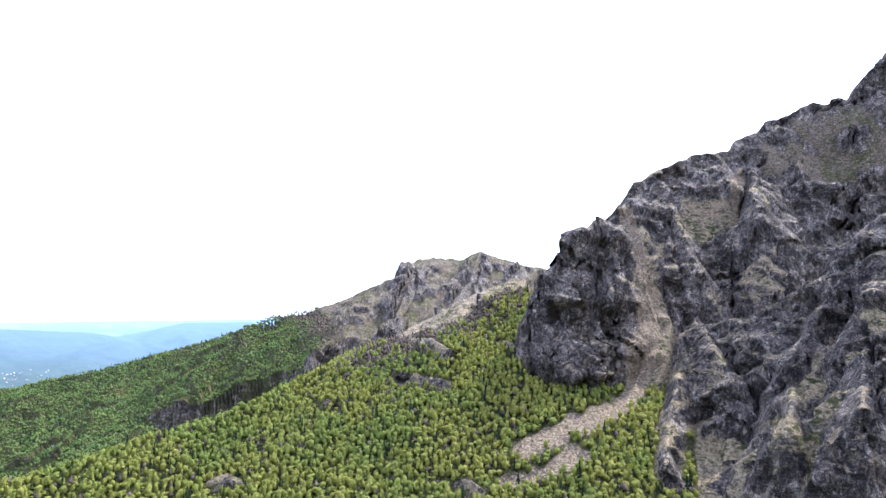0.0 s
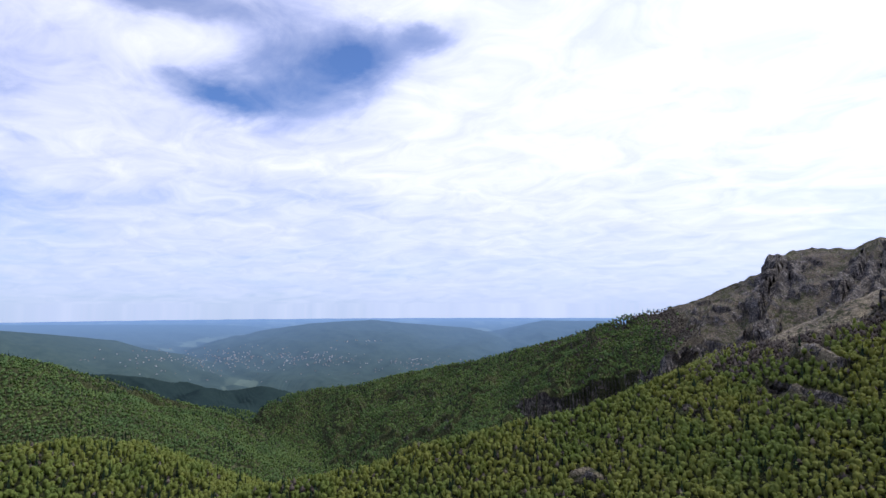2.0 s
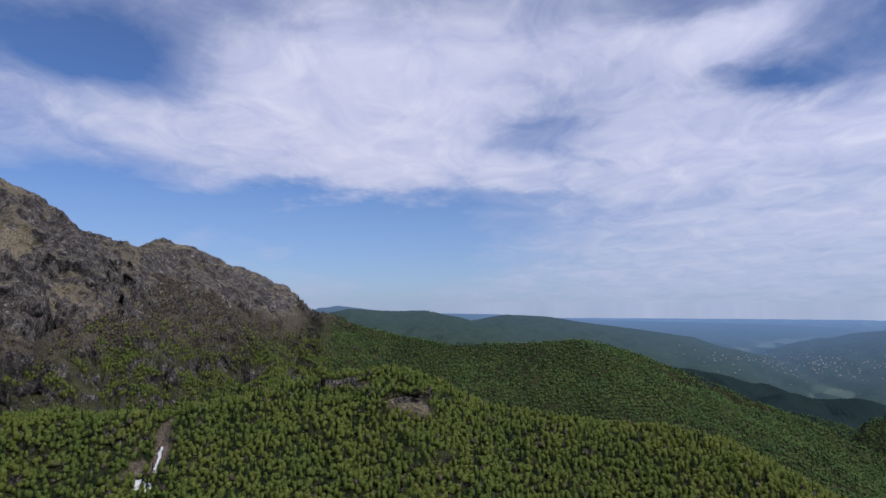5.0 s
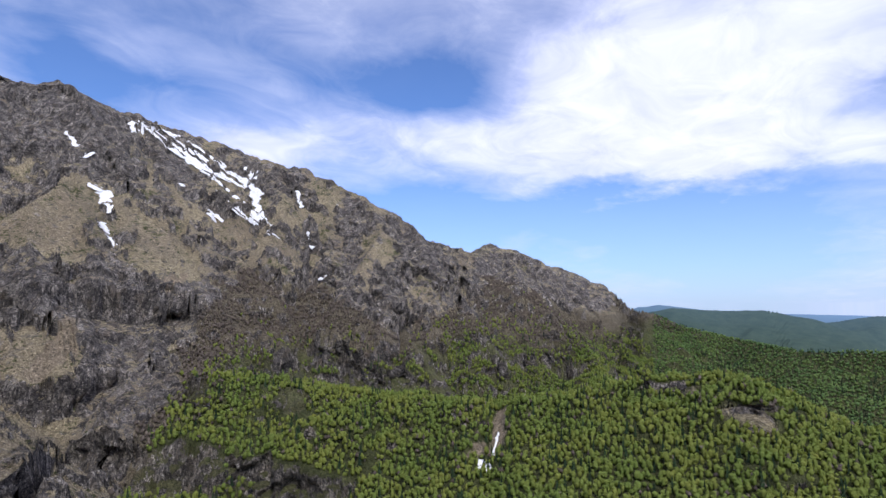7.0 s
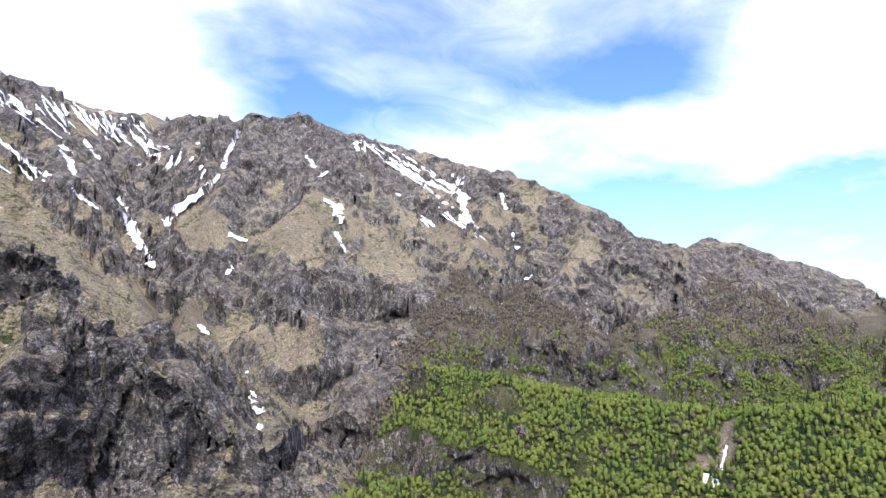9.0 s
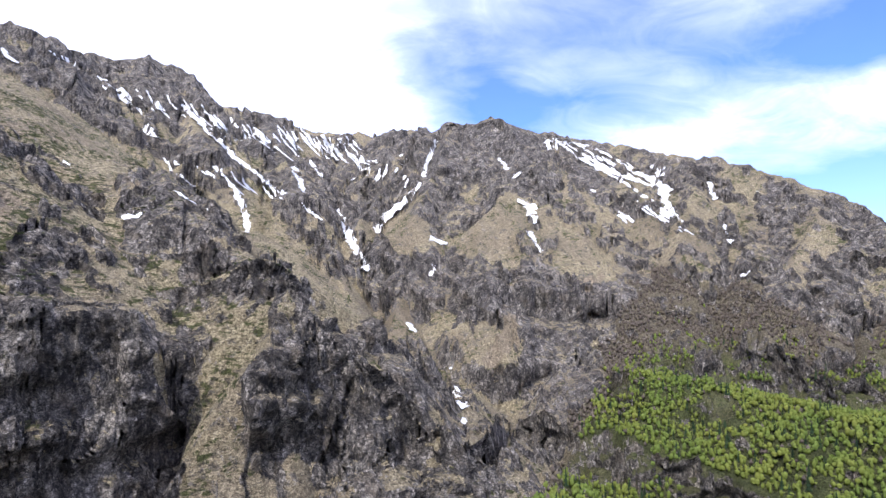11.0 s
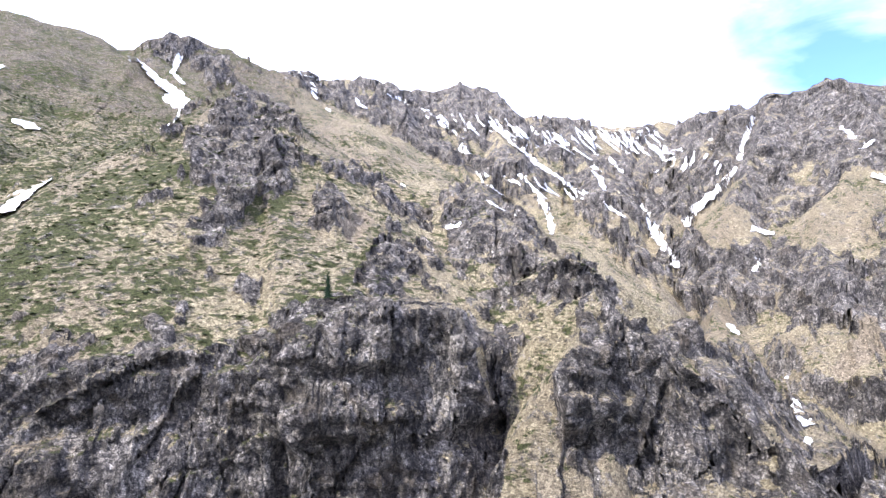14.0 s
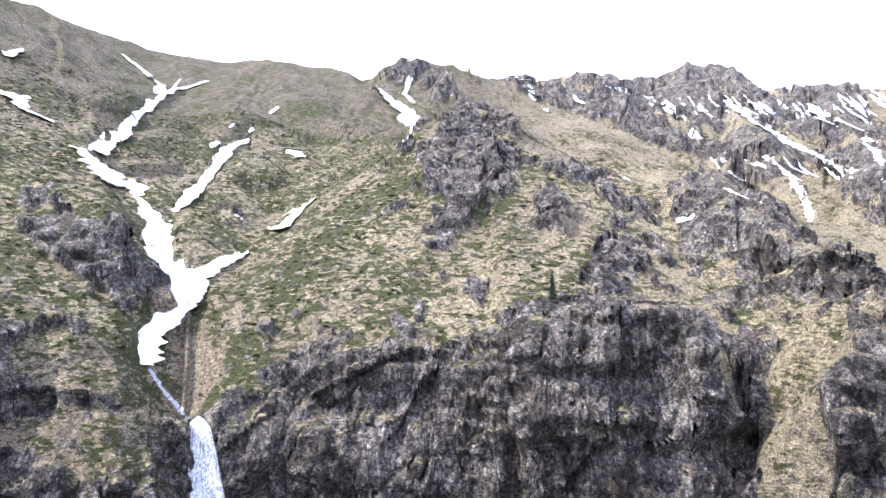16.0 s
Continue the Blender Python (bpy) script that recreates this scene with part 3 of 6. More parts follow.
zone(-24.7, 7.7, 1.5, 2.0, -0.6)
zone(-35.0, -1.1, 1.6, 1.4, -0.45)
zone(-32.7, -4.7, 2.0, 1.2, -0.45)
zone(-30.8, -7.1, 2.0, 1.2, -0.45)
zone(-27.8, -10.1, 2.0, 1.0, -0.45)
zone(-24.7, -12.6, 2.0, 1.0, -0.7)
zone(-34.5, 10.4, 2.5, 1.6, -0.6)
zone(-23.8, 8.5, 2.2, 2.2, -0.35)
zone(0.5, 2.2, 6.0, 2.2, 0.15)
zone(-32.9, -11.7, 4.5, 2.2, -0.2)
zone(-27.2, 4.3, 2.2, 2.2, -0.2)
zone(199.8, -7.7, 2.8, 2.2, -0.4)
zone(240.8, -10.0, 6.2, 2.8, -0.5)

# crests of the land, from the near cliff round by the valley to the snow gully
ridge("crag", "crag", 1.75, 1.6, 0.95, 0, [
      (-45.0, 1050, 21.0), (-37.6, 960, 19.2), (-36.1, 930, 17.9), (-35.3, 910, 16.5), (-31.7, 890, 16.3), (-29.7, 850, 15.7), (-26.8, 810, 14.4), (-25.6, 780, 13.6), (-22.8, 750, 13.6), (-20.1, 720, 12.5), (-19.1, 705, 12.2), (-17.6, 690, 11.3), (-16.7, 680, 9.5), (-16.2, 672, 8.2),], ends=3.5)
ridge("crag_low", "crag", 2.2, 1.2, 1, 0, [
      (-21.2, 555, -2.7), (-23.8, 540, -1.8), (-27, 525, -1.1), (-30.8, 515, 1), (-34.2, 515, 4.4), (-36.8, 520, 6.7), (-41.3, 540, 8.6),], ends=2.5)
ridge("apron", "crag", 1.8, 1, 0.8, 0.2, [
      (-18, 420, -16.9), (-22.8, 415, -15.1), (-28.6, 410, -10.4), (-32.8, 405, -7), (-36.1, 400, -4.5), (-40.6, 400, -2.6),], ends=1.2)
ridge("pinnacle", "pinnacle", 2.4, 2.2, 1, 0, [
      (-16.0, 590, 7.3), (-14.5, 575, 8.2), (-13.2, 565, 7.2), (-11.7, 552, 6.8), (-10.9, 545, 5.9), (-10.3, 540, 3.4), (-9.7, 536, -0.4),], ends=3.5)
ridge("talus", "crag", 0.55, 0.55, 0, 0, [
      (-16.6, 660, 6.3), (-17.7, 618, 3.0), (-18.6, 580, -0.4), (-18.3, 545, -3.8), (-17.1, 510, -7.4), (-16.2, 480, -10.2), (-13.7, 455, -12.3), (-10.6, 435, -14.1), (-6.8, 415, -15.5),], "scree_slope", reach=16)
ridge("spur", "spur", 0.48, 0.6, 0.2, 1, [
      (-11, 730, 3.3), (-7.1, 700, 2.8), (-4.6, 680, 2.1), (-2.1, 650, -0.4), (2.3, 630, -2.2), (8.9, 600, -4.7), (15.3, 570, -7.6),
      (21.2, 540, -10), (28.8, 510, -11.9), (37.6, 480, -13.9), (38.1, 470, -15.2), (50.2, 450, -16.4), (58.3, 430, -18.2),])
ridge("mid", "mid", 0.45, 0.5, 0.55, 0.8, [
      (-13.6, 1500, 3), (-7.7, 1500, 3.6), (-5, 1500, 4.4), (-2.6, 1500, 5.2), (-1, 1500, 4.4), (1.8, 1480, 4.6), (3.7, 1480, 4.3),
      (5.7, 1470, 2.7), (7.9, 1470, 1.7), (11.2, 1470, 0.2), (13.8, 1480, -0.6), (18, 1500, -1.4), (22.4, 1560, -3.1), (26.1, 1600, -4.1),
      (29.6, 1650, -5.1), (34.4, 1700, -6), (36.5, 1750, -6.4), (43.1, 1780, -7.7), (48.6, 1800, -8.2), (51.1, 1800, -9.1),
      (52.9, 1780, -11.2),])
ridge("hill", "hill", 0.5, 0.45, 0.1, 1, [
      (97.8, 1720, -1.1), (95.1, 1600, -2.2), (91.8, 1500, -3), (86.3, 1400, -4), (82.4, 1350, -3.9), (78, 1330, -3.7), (73, 1330, -3.5),
      (70.2, 1350, -4.3), (65.3, 1400, -6), (60.8, 1450, -7.7), (56.6, 1480, -9.2), (53.6, 1500, -10.4),])
ridge("bench", "bench", 0.42, 0.5, 0.1, 1, [
      (96.1, 580, -6.6), (89.6, 570, -8.8), (83.6, 560, -9.6), (76.6, 550, -10.6), (70.4, 545, -11.3), (66.5, 550, -11.3),
      (62.8, 555, -11.8), (59.8, 560, -13.4), (56.2, 570, -15.3),])
ridge("peak", "peak", 0.75, 0.7, 0.8, 0.5, [
      (108.9, 1600, 4.6), (113.3, 1600, 6), (115.2, 1500, 4.9), (116.2, 1350, 5.6), (120.2, 1300, 6.5), (122.2, 1280, 8.5),
      (125.4, 1280, 10.3), (131.4, 1350, 12.9), (134.2, 1400, 13.3), (140.5, 1500, 14.9), (145.6, 1550, 16.3), (149, 1550, 16.8),
      (152.3, 1500, 18.2), (153.9, 1500, 17.5), (156.8, 1500, 17.6), (157.7, 1550, 15.4),])
ridge("shoulder", "peak", 0.55, 0.5, 0.75, 0.7, [
      (110.2, 1620, 4.5), (106.3, 1680, 3.4), (104.2, 1720, 2.5), (102.4, 1730, 1.2), (100, 1730, -0.3), (97.8, 1720, -1.1),])
ridge("lowforest", "bench", 0.5, 0.45, 0.75, 0.9, [
      (141.6, 700, -5.9), (134, 680, -6.9), (125.8, 640, -8.2), (117.7, 600, -9.4), (107.6, 570, -9), (98.8, 560, -7.2), (92.4, 560, -6.5),])
ridge("headwall", "headwall", 0.68, 0.7, 0.8, 0, [
      (157, 2000, 16.3), (158.1, 2000, 16.2), (160.3, 1950, 17.2), (162.6, 2000, 16.4), (164.2, 2050, 16.2), (165.6, 2000, 16.8),
      (166.8, 2050, 16.2), (172.5, 2050, 17), (174.5, 2000, 17.5), (177.1, 1950, 17.8), (182.2, 1850, 19.1), (183.6, 1800, 20.2),
      (185.6, 1750, 21.1), (187.7, 1750, 20.6), (189.3, 1750, 20.8), (190.9, 1750, 20.1), (194, 1650, 21.2), (196.4, 1600, 21.5),
      (200.2, 1500, 21.4), (204.6, 1350, 22), (206.6, 1320, 22.4), (210.5, 1300, 23.1),])
ridge("knob", "knob", 0.73, 0.7, 0.6, 0, [
      (216.4, 620, 13.2), (212.4, 620, 15.5), (210.1, 620, 17.4), (207.8, 620, 19), (205, 620, 19.1), (202.1, 620, 17.8), (198.8, 600, 15.5),
      (193.9, 580, 12.8), (188.8, 560, 10.9), (185.8, 540, 11.2), (182.1, 520, 9.9), (179.6, 500, 6.7), (176, 430, 4.3),])
ridge("bank", "knob", 0.7, 0.75, 0.3, 0, [
      (216.4, 620, 13.2), (219.1, 600, 11), (222.9, 580, 8.9), (227.5, 540, 5.8), (231.8, 450, 1), (234.4, 380, -3.5), (232.3, 330, -9.9),])
ridge("backcliff", "cliff", 3, 0.6, 1, 0, [
      (184.1, 405, 1.3), (179.8, 390, 2), (175.3, 380, 4.4), (173.7, 375, 4.1), (172, 375, 2.2),], ends=2.5)
ridge("leftcrag", "leftcrag", 1, 0.7, 0.6, 0, [
      (253.4, 560, 12.1), (246.8, 520, 10.6), (244.5, 500, 10), (242.6, 480, 9.6), (239.2, 450, 8.2), (237.4, 430, 5.9), (236.6, 410, 3.2),], ends=1.2)
ridge("leftbench", "leftcrag", 0.7, 0.6, 0.5, 0, [
      (252.7, 380, 1.6), (246.2, 370, 0), (242.4, 360, -0.7), (239.6, 350, -1.9), (237.6, 338, -5.3),], ends=1.2)
ridge("dome", "dome", 0.62, 0.6, 0.2, 0, [
      (257.2, 1500, 25.4), (252.8, 1500, 25.1), (247.5, 1450, 23.2), (245.3, 1450, 23.3), (243.7, 1450, 23), (240.4, 1480, 22.3),
      (236.8, 1500, 22.1), (230, 1550, 22.1), (226.4, 1500, 22.6), (223.2, 1400, 22.8), (219.3, 1400, 22.3), (217, 1420, 21.6),
      (214.8, 1400, 22.3), (212.4, 1350, 22.8), (207.8, 1300, 22.8), (204.3, 1270, 21.8),])
ridge("farhill", "distance", 0.22, 0.2, 0, 0.5, [
      (56.2, 3600, -3.3), (52, 3600, -2.4), (47.6, 3600, -1.8), (44.2, 3600, -1.6), (41.4, 3600, -1.5), (38.7, 3600, -1.8),
      (32.2, 3650, -2.3), (29, 3700, -2.9), (27, 3700, -3.4),])
ridge("farhill_b", "distance", 0.22, 0.2, 0, 0.5, [
      (30.1, 4000, -2.9), (24.9, 3900, -1.6), (22, 3900, -1.6), (19.2, 3900, -1.6), (20.2, 3900, -1.6), (14.3, 3900, -2.8),])
ridge("sidehill", "distance", 0.3, 0.25, 0, 0.5, [
      (101.3, 2500, -0.8), (98.9, 2500, -0.9), (96.3, 2500, -0.4), (93.1, 2550, -0.6), (88.3, 2550, -0.6), (85.5, 2600, -1.8),
      (81.1, 2700, -1), (77, 2750, -1.2), (73.3, 2800, -1.8), (68.4, 2900, -2.4), (64, 3000, -3),])
ridge("skyhill", "distance", 0.15, 0.15, 0, 0.5, [
      (102, 3700, -0.5), (99.3, 3700, -0.4), (97.4, 3700, -0.1), (94.3, 3700, -0.5), (92.2, 3800, -0.8), (82.1, 4300, -1),
      (72.8, 4400, -1.5), (58.4, 4300, -1.8), (54.1, 4300, -1.9), (51.4, 4200, -2.2),])
ridge("darkhill", "hill", 0.3, 0.3, 0, 1, [
      (59.3, 2150, -8.4), (57, 2200, -7.4), (54.6, 2250, -7.7), (51.9, 2250, -7.5), (49.7, 2300, -8.2), (47.5, 2350, -8.8),])
ridge("farridge", "hill", 0.3, 0.3, 0, 1, [
      (66.2, 2400, -5.7), (64.1, 2350, -5.8), (61.2, 2350, -6.3), (58.6, 2300, -7.3),])
CLIFF_RIM = [
      (232.3, 330, -10.2), (228.1, 325, -8.3), (224.6, 320, -7.9), (221, 318, -5.7), (213.5, 315, -4), (207.9, 310, -4.8),
      (204.6, 305, -5.6), (202.1, 305, -2.3), (199.1, 300, -0.4), (196.4, 300, 0.9), (191.7, 300, 0.4), (185.8, 310, 0.1),
      (183.5, 330, -1.1), (180.9, 345, -2.6),]
cliff_edge(3.6, CLIFF_RIM)
ridge("cliff", "cliff", 3.6, 0.5, 1, 0, CLIFF_RIM[3:-2], ends=3, reach=40)
ridge("tower_left", "tower", 2.6, 1, 0.5, 0, [
      (182.6, 335, -9.6), (179.7, 333, -4.7), (176.4, 330, -1.7), (174.2, 328, 0.5), (172.4, 326, 1.4),], ends=3.5, reach=30)
TOWER_RIM = [
      (172.5, 326, 1.3), (170, 322, -2), (167.6, 320, -3.5), (164.6, 320, -5.6), (163.8, 322, -9.8),]
cliff_edge(3.6, TOWER_RIM)
ridge("tower", "tower", 3.6, 1, 1, 0, TOWER_RIM, ends=3.5)
ridge("arete", "tower", 1.2, 3.4, 0.5, 0, [
      (172.4, 327, 1.4), (173.9, 305, -3.4), (176.1, 292, -8.7), (179.6, 280, -15.7), (182.1, 268, -21.1),], ends=2.5, handed=True)
TOWER_LOW_RIM = [
      (159.6, 330, -12.9), (157, 330, -10.8), (154.5, 340, -12.9), (152.2, 350, -15.5),]
cliff_edge(2.8, TOWER_LOW_RIM)
ridge("tower_low", "tower", 2.6, 1.2, 1, 0, TOWER_LOW_RIM, ends=3)
LEFTLOW_RIM = [
      (252.3, 330, -3.9), (246.1, 340, -0.9), (243.6, 320, -6.7), (241.4, 315, -6.4), (238.1, 310, -7.1), (235, 310, -10.6),
      (233, 312, -12.9),]
cliff_edge(2.4, LEFTLOW_RIM)
ridge("leftlow", "leftcrag", 2.4, 0.5, 0.75, 0, LEFTLOW_RIM[:-2], ends=2.5, reach=40)
rib("peak", 0.95, 0.85, 0.45, [(152.2, 17.8, 6), (149.3, 14.6, 22), (146.9, 11.6, 30), (142.3, 10.3, 34), (139.6, 7.1, 36), (136.8, 3.8, 34), (134, 0.5, 26)])
rib("peak", 1.05, 0.9, 0.2, [(156.5, 17.4, 6), (158.1, 13.2, 28), (159.8, 8.2, 34), (161.2, 3.8, 34), (161.9, 0.5, 26), (162.2, -2.3, 18)])
rib("peak", 1, 0.8, 0.2, [(150.7, 10.9, 8), (153.5, 8.2, 26), (153.4, 4.6, 34), (152.6, 1, 34), (151.7, -2.6, 24)])
rib("peak", 1.05, 0.95, 0.4, [(125.6, 10.4, 5), (123.9, 7.4, 24), (125.6, 3.8, 34), (127.4, 0.5, 34), (126.3, -3.4, 26), (125.2, -6.6, 16)])
rib("peak", 1.2, 1, 0.35, [(118.2, 5.2, 3), (116.9, 2.6, 24), (119.7, -1.2, 28), (121.1, -4.5, 30), (119.8, -7.6, 20)])
rib("peak", 0.9, 0.7, 0.5, [(111.6, 4.7, 8), (109.2, 0.9, 22), (105.1, -3.2, 24), (103, -6, 20), (101.8, -8.8, 10)])
rib("peak", 1, 0.9, 0.3, [(134.1, 13.3, 5), (133.5, 10, 18), (134.1, 6.6, 24), (134.6, 3.8, 16)])
rib("headwall", 1, 0.95, 0, [(160.3, 17.1, 4), (161.8, 13.6, 26), (163.8, 9.9, 34), (166.3, 7.7, 18)])
rib("headwall", 0.95, 0.95, 0, [(165.6, 16.6, 4), (166.8, 13.8, 20), (168, 11.6, 22)])
rib("headwall", 0.95, 0.95, 0, [(174.5, 17.3, 4), (173.1, 14.4, 20), (171.4, 11.1, 26), (169.1, 8.8, 18)])
rib("headwall", 0.9, 0.95, 0, [(182.2, 18.9, 4), (179.9, 14.3, 20), (176.5, 10.5, 24), (173.1, 7.8, 22), (168.6, 3.8, 20), (166.4, 1, 12)])
rib("headwall", 0.95, 0.9, 0, [(187.7, 20.5, 4), (186.5, 16.6, 22), (184.3, 12.5, 26), (182.1, 9.8, 26), (178.7, 7.2, 20)])
rib("dome", 0.6, 0.4, 0, [(226.4, 22.4, 4), (227.9, 19.3, 26), (229.8, 16.1, 34), (231.7, 12.4, 36), (233, 8.7, 28), (233.8, 5.6, 16)])
rib("dome", 0.6, 0.4, 0, [(214.2, 22.4, 4), (217, 18.6, 24), (219.2, 14.2, 30), (222.4, 10.3, 24), (226, 8, 10)])
rib("crag", 1.9, 1, 0, [(-22.5, -1.2, 6), (-21.2, -5.8, 14), (-19.8, -9.9, 16), (-19.4, -14.2, 12)])
rib("crag", 1.9, 1, 0, [(-23.3, -2.7, 6), (-25, -6, 18), (-25.7, -9.8, 20), (-25.1, -13, 12)])
rib("crag", 1.9, 1, 0, [(-32.9, 1.7, 6), (-31.1, -2, 20), (-29.6, -6.3, 22), (-29, -10.4, 14)])
rib("crag", 1.9, 1, 0, [(-36.4, 4.7, 6), (-35.4, 0.7, 20), (-34.4, -3.8, 22), (-34.5, -8.1, 14)])
rib("pinnacle", 2.6, 1, 0, [(-14.6, 6.0, 3), (-14.4, 2.5, 7), (-14.0, -1.5, 7), (-13.4, -4.5, 4)])
rib("pinnacle", 2.6, 1, 0, [(-11.9, 5.0, 3), (-11.9, 1.5, 6), (-11.4, -2.5, 5)])
rib("dome", 0.6, 0.4, 0, [(243.7, 22.9, 4), (242.7, 19.4, 26), (240.9, 16.1, 26), (239, 13.1, 12)])
rib("knob", 1.2, 0.95, 0, [(210.1, 13.9, 3), (207.8, 16.6, 5), (205, 17.3, 7), (203.3, 13.8, 8), (203.9, 10.5, 5)], "outcrop")
rib("knob", 2, 1, 0, [(200.6, 8.2, 4), (198.1, 9.1, 10), (196.2, 8.4, 4)], "outcrop")
rib("knob", 1.8, 1, 0, [(191.9, 8.4, 5), (189.9, 8.9, 9), (187.9, 7.2, 6)], "outcrop")
rib("knob", 2, 1, 0, [(185.9, 9.7, 5), (182.1, 9.6, 10), (180, 6.7, 10), (178.4, 4.7, 6)], "outcrop")
rib("knob", 1.8, 1, 0, [(194.7, 5.3, 5), (191.5, 6.3, 8), (187.5, 5.1, 6)], "outcrop")
rib("knob", 1.6, 1, 0, [(224.2, -2.7, 3), (222.1, -2.2, 5), (220.6, -1.7, 3)], "outcrop")
rib("knob", 1.8, 1, 0, [(211.5, 2.7, 3), (208.5, 2.7, 6), (205.1, 1.6, 4)], "outcrop")
rib("leftcrag", 1.9, 1, 0, [(243.6, 7.8, 6), (240.9, 7.6, 12), (238.3, 6.3, 12), (237.5, 3.9, 5)], "outcrop")
rib("leftcrag", 1.9, 1, 0, [(245, -1.8, 4), (242.8, -1, 7), (240, -1.9, 5)], "outcrop")
rib("spur", 2.4, 1, 0, [(4.3, -3.4, 6), (2.1, -3.1, 11), (0.1, -4.5, 6)], "outcrop")
rib("spur", 2.4, 1, 0, [(6.2, -6.9, 5), (3.4, -6.6, 10), (-0.1, -7.4, 5)], "outcrop")
rib("spur", 2.4, 1, 0, [(13.1, -9.3, 4), (12.1, -9, 8), (11, -9.6, 4)], "outcrop")
rib("spur", 2.4, 1, 0, [(22.4, -15.2, 4), (21, -14.8, 8), (19.6, -15.5, 4)], "outcrop")
rib("spur", 2.4, 1, 0, [(-1.6, -1.2, 5), (-3.2, -0.4, 10), (-4.9, -1.2, 5)], "outcrop")
rib("spur", 2.4, 1, 0, [(0.2, -16.4, 4), (-1.2, -16.1, 7), (-2.5, -16.8, 4)], "outcrop")
rib("spur", 2.4, 1, 0, [(-4.3, -3.7, 4), (-5.1, -3.4, 8), (-6.2, -3.9, 4)], "outcrop")
rib("bench", 2, 1, 0, [(121.5, -2.3, 8), (119.1, -3.7, 14), (117.7, -6.6, 12)], "outcrop")
rib("peak", 1.8, 1, 0, [(140.5, -8.1, 5), (137.3, -6, 12), (132.9, -6.1, 12), (131.8, -8.8, 6)], "outcrop")
rib("peak", 1.8, 1, 0, [(125.7, -6.1, 6), (123.6, -6.6, 12), (121.4, -5.5, 10)], "outcrop")
rib("bench", 1.8, 1, 0, [(115.5, -6.5, 6), (111.4, -5.4, 12), (107.5, -5.7, 8)], "outcrop")
rib("peak", 1.5, 1, 0, [(121.7, -2.2, 5), (120.3, -4.6, 10), (118.9, -7.1, 11), (117.5, -9.0, 6)], "outcrop")
rib("peak", 1.7, 1, 0, [(131.4, -5.6, 4), (132.2, -6.9, 7), (132.5, -8.7, 4)], "outcrop")
rib("peak", 1.8, 1, 0, [(126.3, -6.8, 4), (124.5, -7.8, 8), (122.7, -8.0, 4)], "outcrop")
rib("peak", 1.7, 1, 0, [(114.4, -2.7, 3), (113.1, -3.9, 6), (112.0, -5.6, 3)], "outcrop")
rib("peak", 1.4, 1, 0, [(105.3, 2.7, 5), (103.8, 1.7, 10), (101.9, 1.2, 5)], "outcrop")
rib("bench", 1.9, 1, 0, [(102.3, -6.5, 3), (100.5, -7.1, 6), (98.3, -8.2, 3)], "outcrop")
rib("bench", 1.9, 1, 0, [(95.6, -7.3, 3), (94.6, -7.5, 6), (93.6, -8.6, 3)], "outcrop")
rib("bench", 1.9, 1, 0, [(92.5, -9.1, 3), (90.9, -8.8, 5), (89.2, -9.0, 3)], "outcrop")
rib("mid", 1.1, 1, 0, [(-2.7, 4.9, 10), (-1.6, 2.1, 30), (0.1, -0.1, 30), (1.2, -1.8, 16)], "outcrop")
rib("mid", 1.1, 1, 0, [(3.7, 3.3, 6), (4.5, 1.2, 18), (5.7, -1.2, 18), (6.8, -2.8, 10)], "outcrop")
rib("mid", 1.1, 1, 0, [(-6.9, 3.5, 10), (-5.5, 1.6, 24), (-4.4, 0.5, 12)], "outcrop")
rib("mid", 1.6, 1, 0, [(6.2, -2, 8), (5.7, -1.4, 14), (4.6, -1.2, 8)], "outcrop")
rib("crag", 1.8, 1, 0, [(-27.4, 12.7, 8), (-27.4, 9.2, 24), (-27.9, 5.7, 26), (-28.4, 2.8, 14)], "outcrop")
rib("crag", 1.9, 1, 0, [(-20.5, 10.0, 6), (-21.6, 7.0, 14), (-23.0, 3.5, 16), (-24.0, -0.1, 10)], "outcrop")
cut_face(2.4, 32, [(154.7, -12.1), (153.2, -11.7), (150.1, -11), (144.8, -11.6), (139.4, -12.8), (134.4, -14), (129.1, -15.9)])
cut_face(2, 22, [(156, 1.7), (153.3, 2), (149.9, 1.8), (146.4, 1), (141.7, 1)])
cut_face(2.2, 26, [(134.4, -5.6), (132.2, -3.4), (128.3, -2.3), (125.7, -4.4)])
cut_face(2.0, 55, [(10.6, -3.3), (13.8, -4.2), (17.5, -4.7), (20.3, -5.6), (23.0, -6.1), (25.2, -7.3)], beyond=1000)
cut_face(2.0, 32, [(22.5, -8.2), (25.3, -8.0), (27.7, -9.0)], beyond=1000)
cut_face(2.4, 12, [(107.5, -5.7), (102.9, -5.3), (98.8, -7.2), (95.6, -7)])
gully(16, 12, [(235, -5.4), (234.5, -1), (233.2, 2.5), (234.9, 5.5), (236, 8.5), (239, 11.6), (238.7, 14.6), (236.1, 17.8), (233.4, 19.6)])
gully(14, 8, [(233.8, 7.1), (231.9, 10.8), (230.2, 13.5), (227.8, 15.5)])
gully(14, 9, [(214.1, 15.2), (212.4, 17.1), (212.7, 19.2), (214.7, 20.7), (216.7, 21.4)])
gully(12, 6, [(224.4, 7.5), (221.8, 10.3), (219.1, 12.6)])
gully(22, 18, [(168.3, 10.5), (166.3, 6), (165, 3.5), (163.6, 0.4), (162.1, -2.3), (159.4, -5)])
gully(20, 14, [(157.9, 16.1), (159, 12.4), (163, 8.5), (165.2, 5.4)])
gully(18, 10, [(172, 13.3), (170.8, 10.8), (168.6, 9.4)])
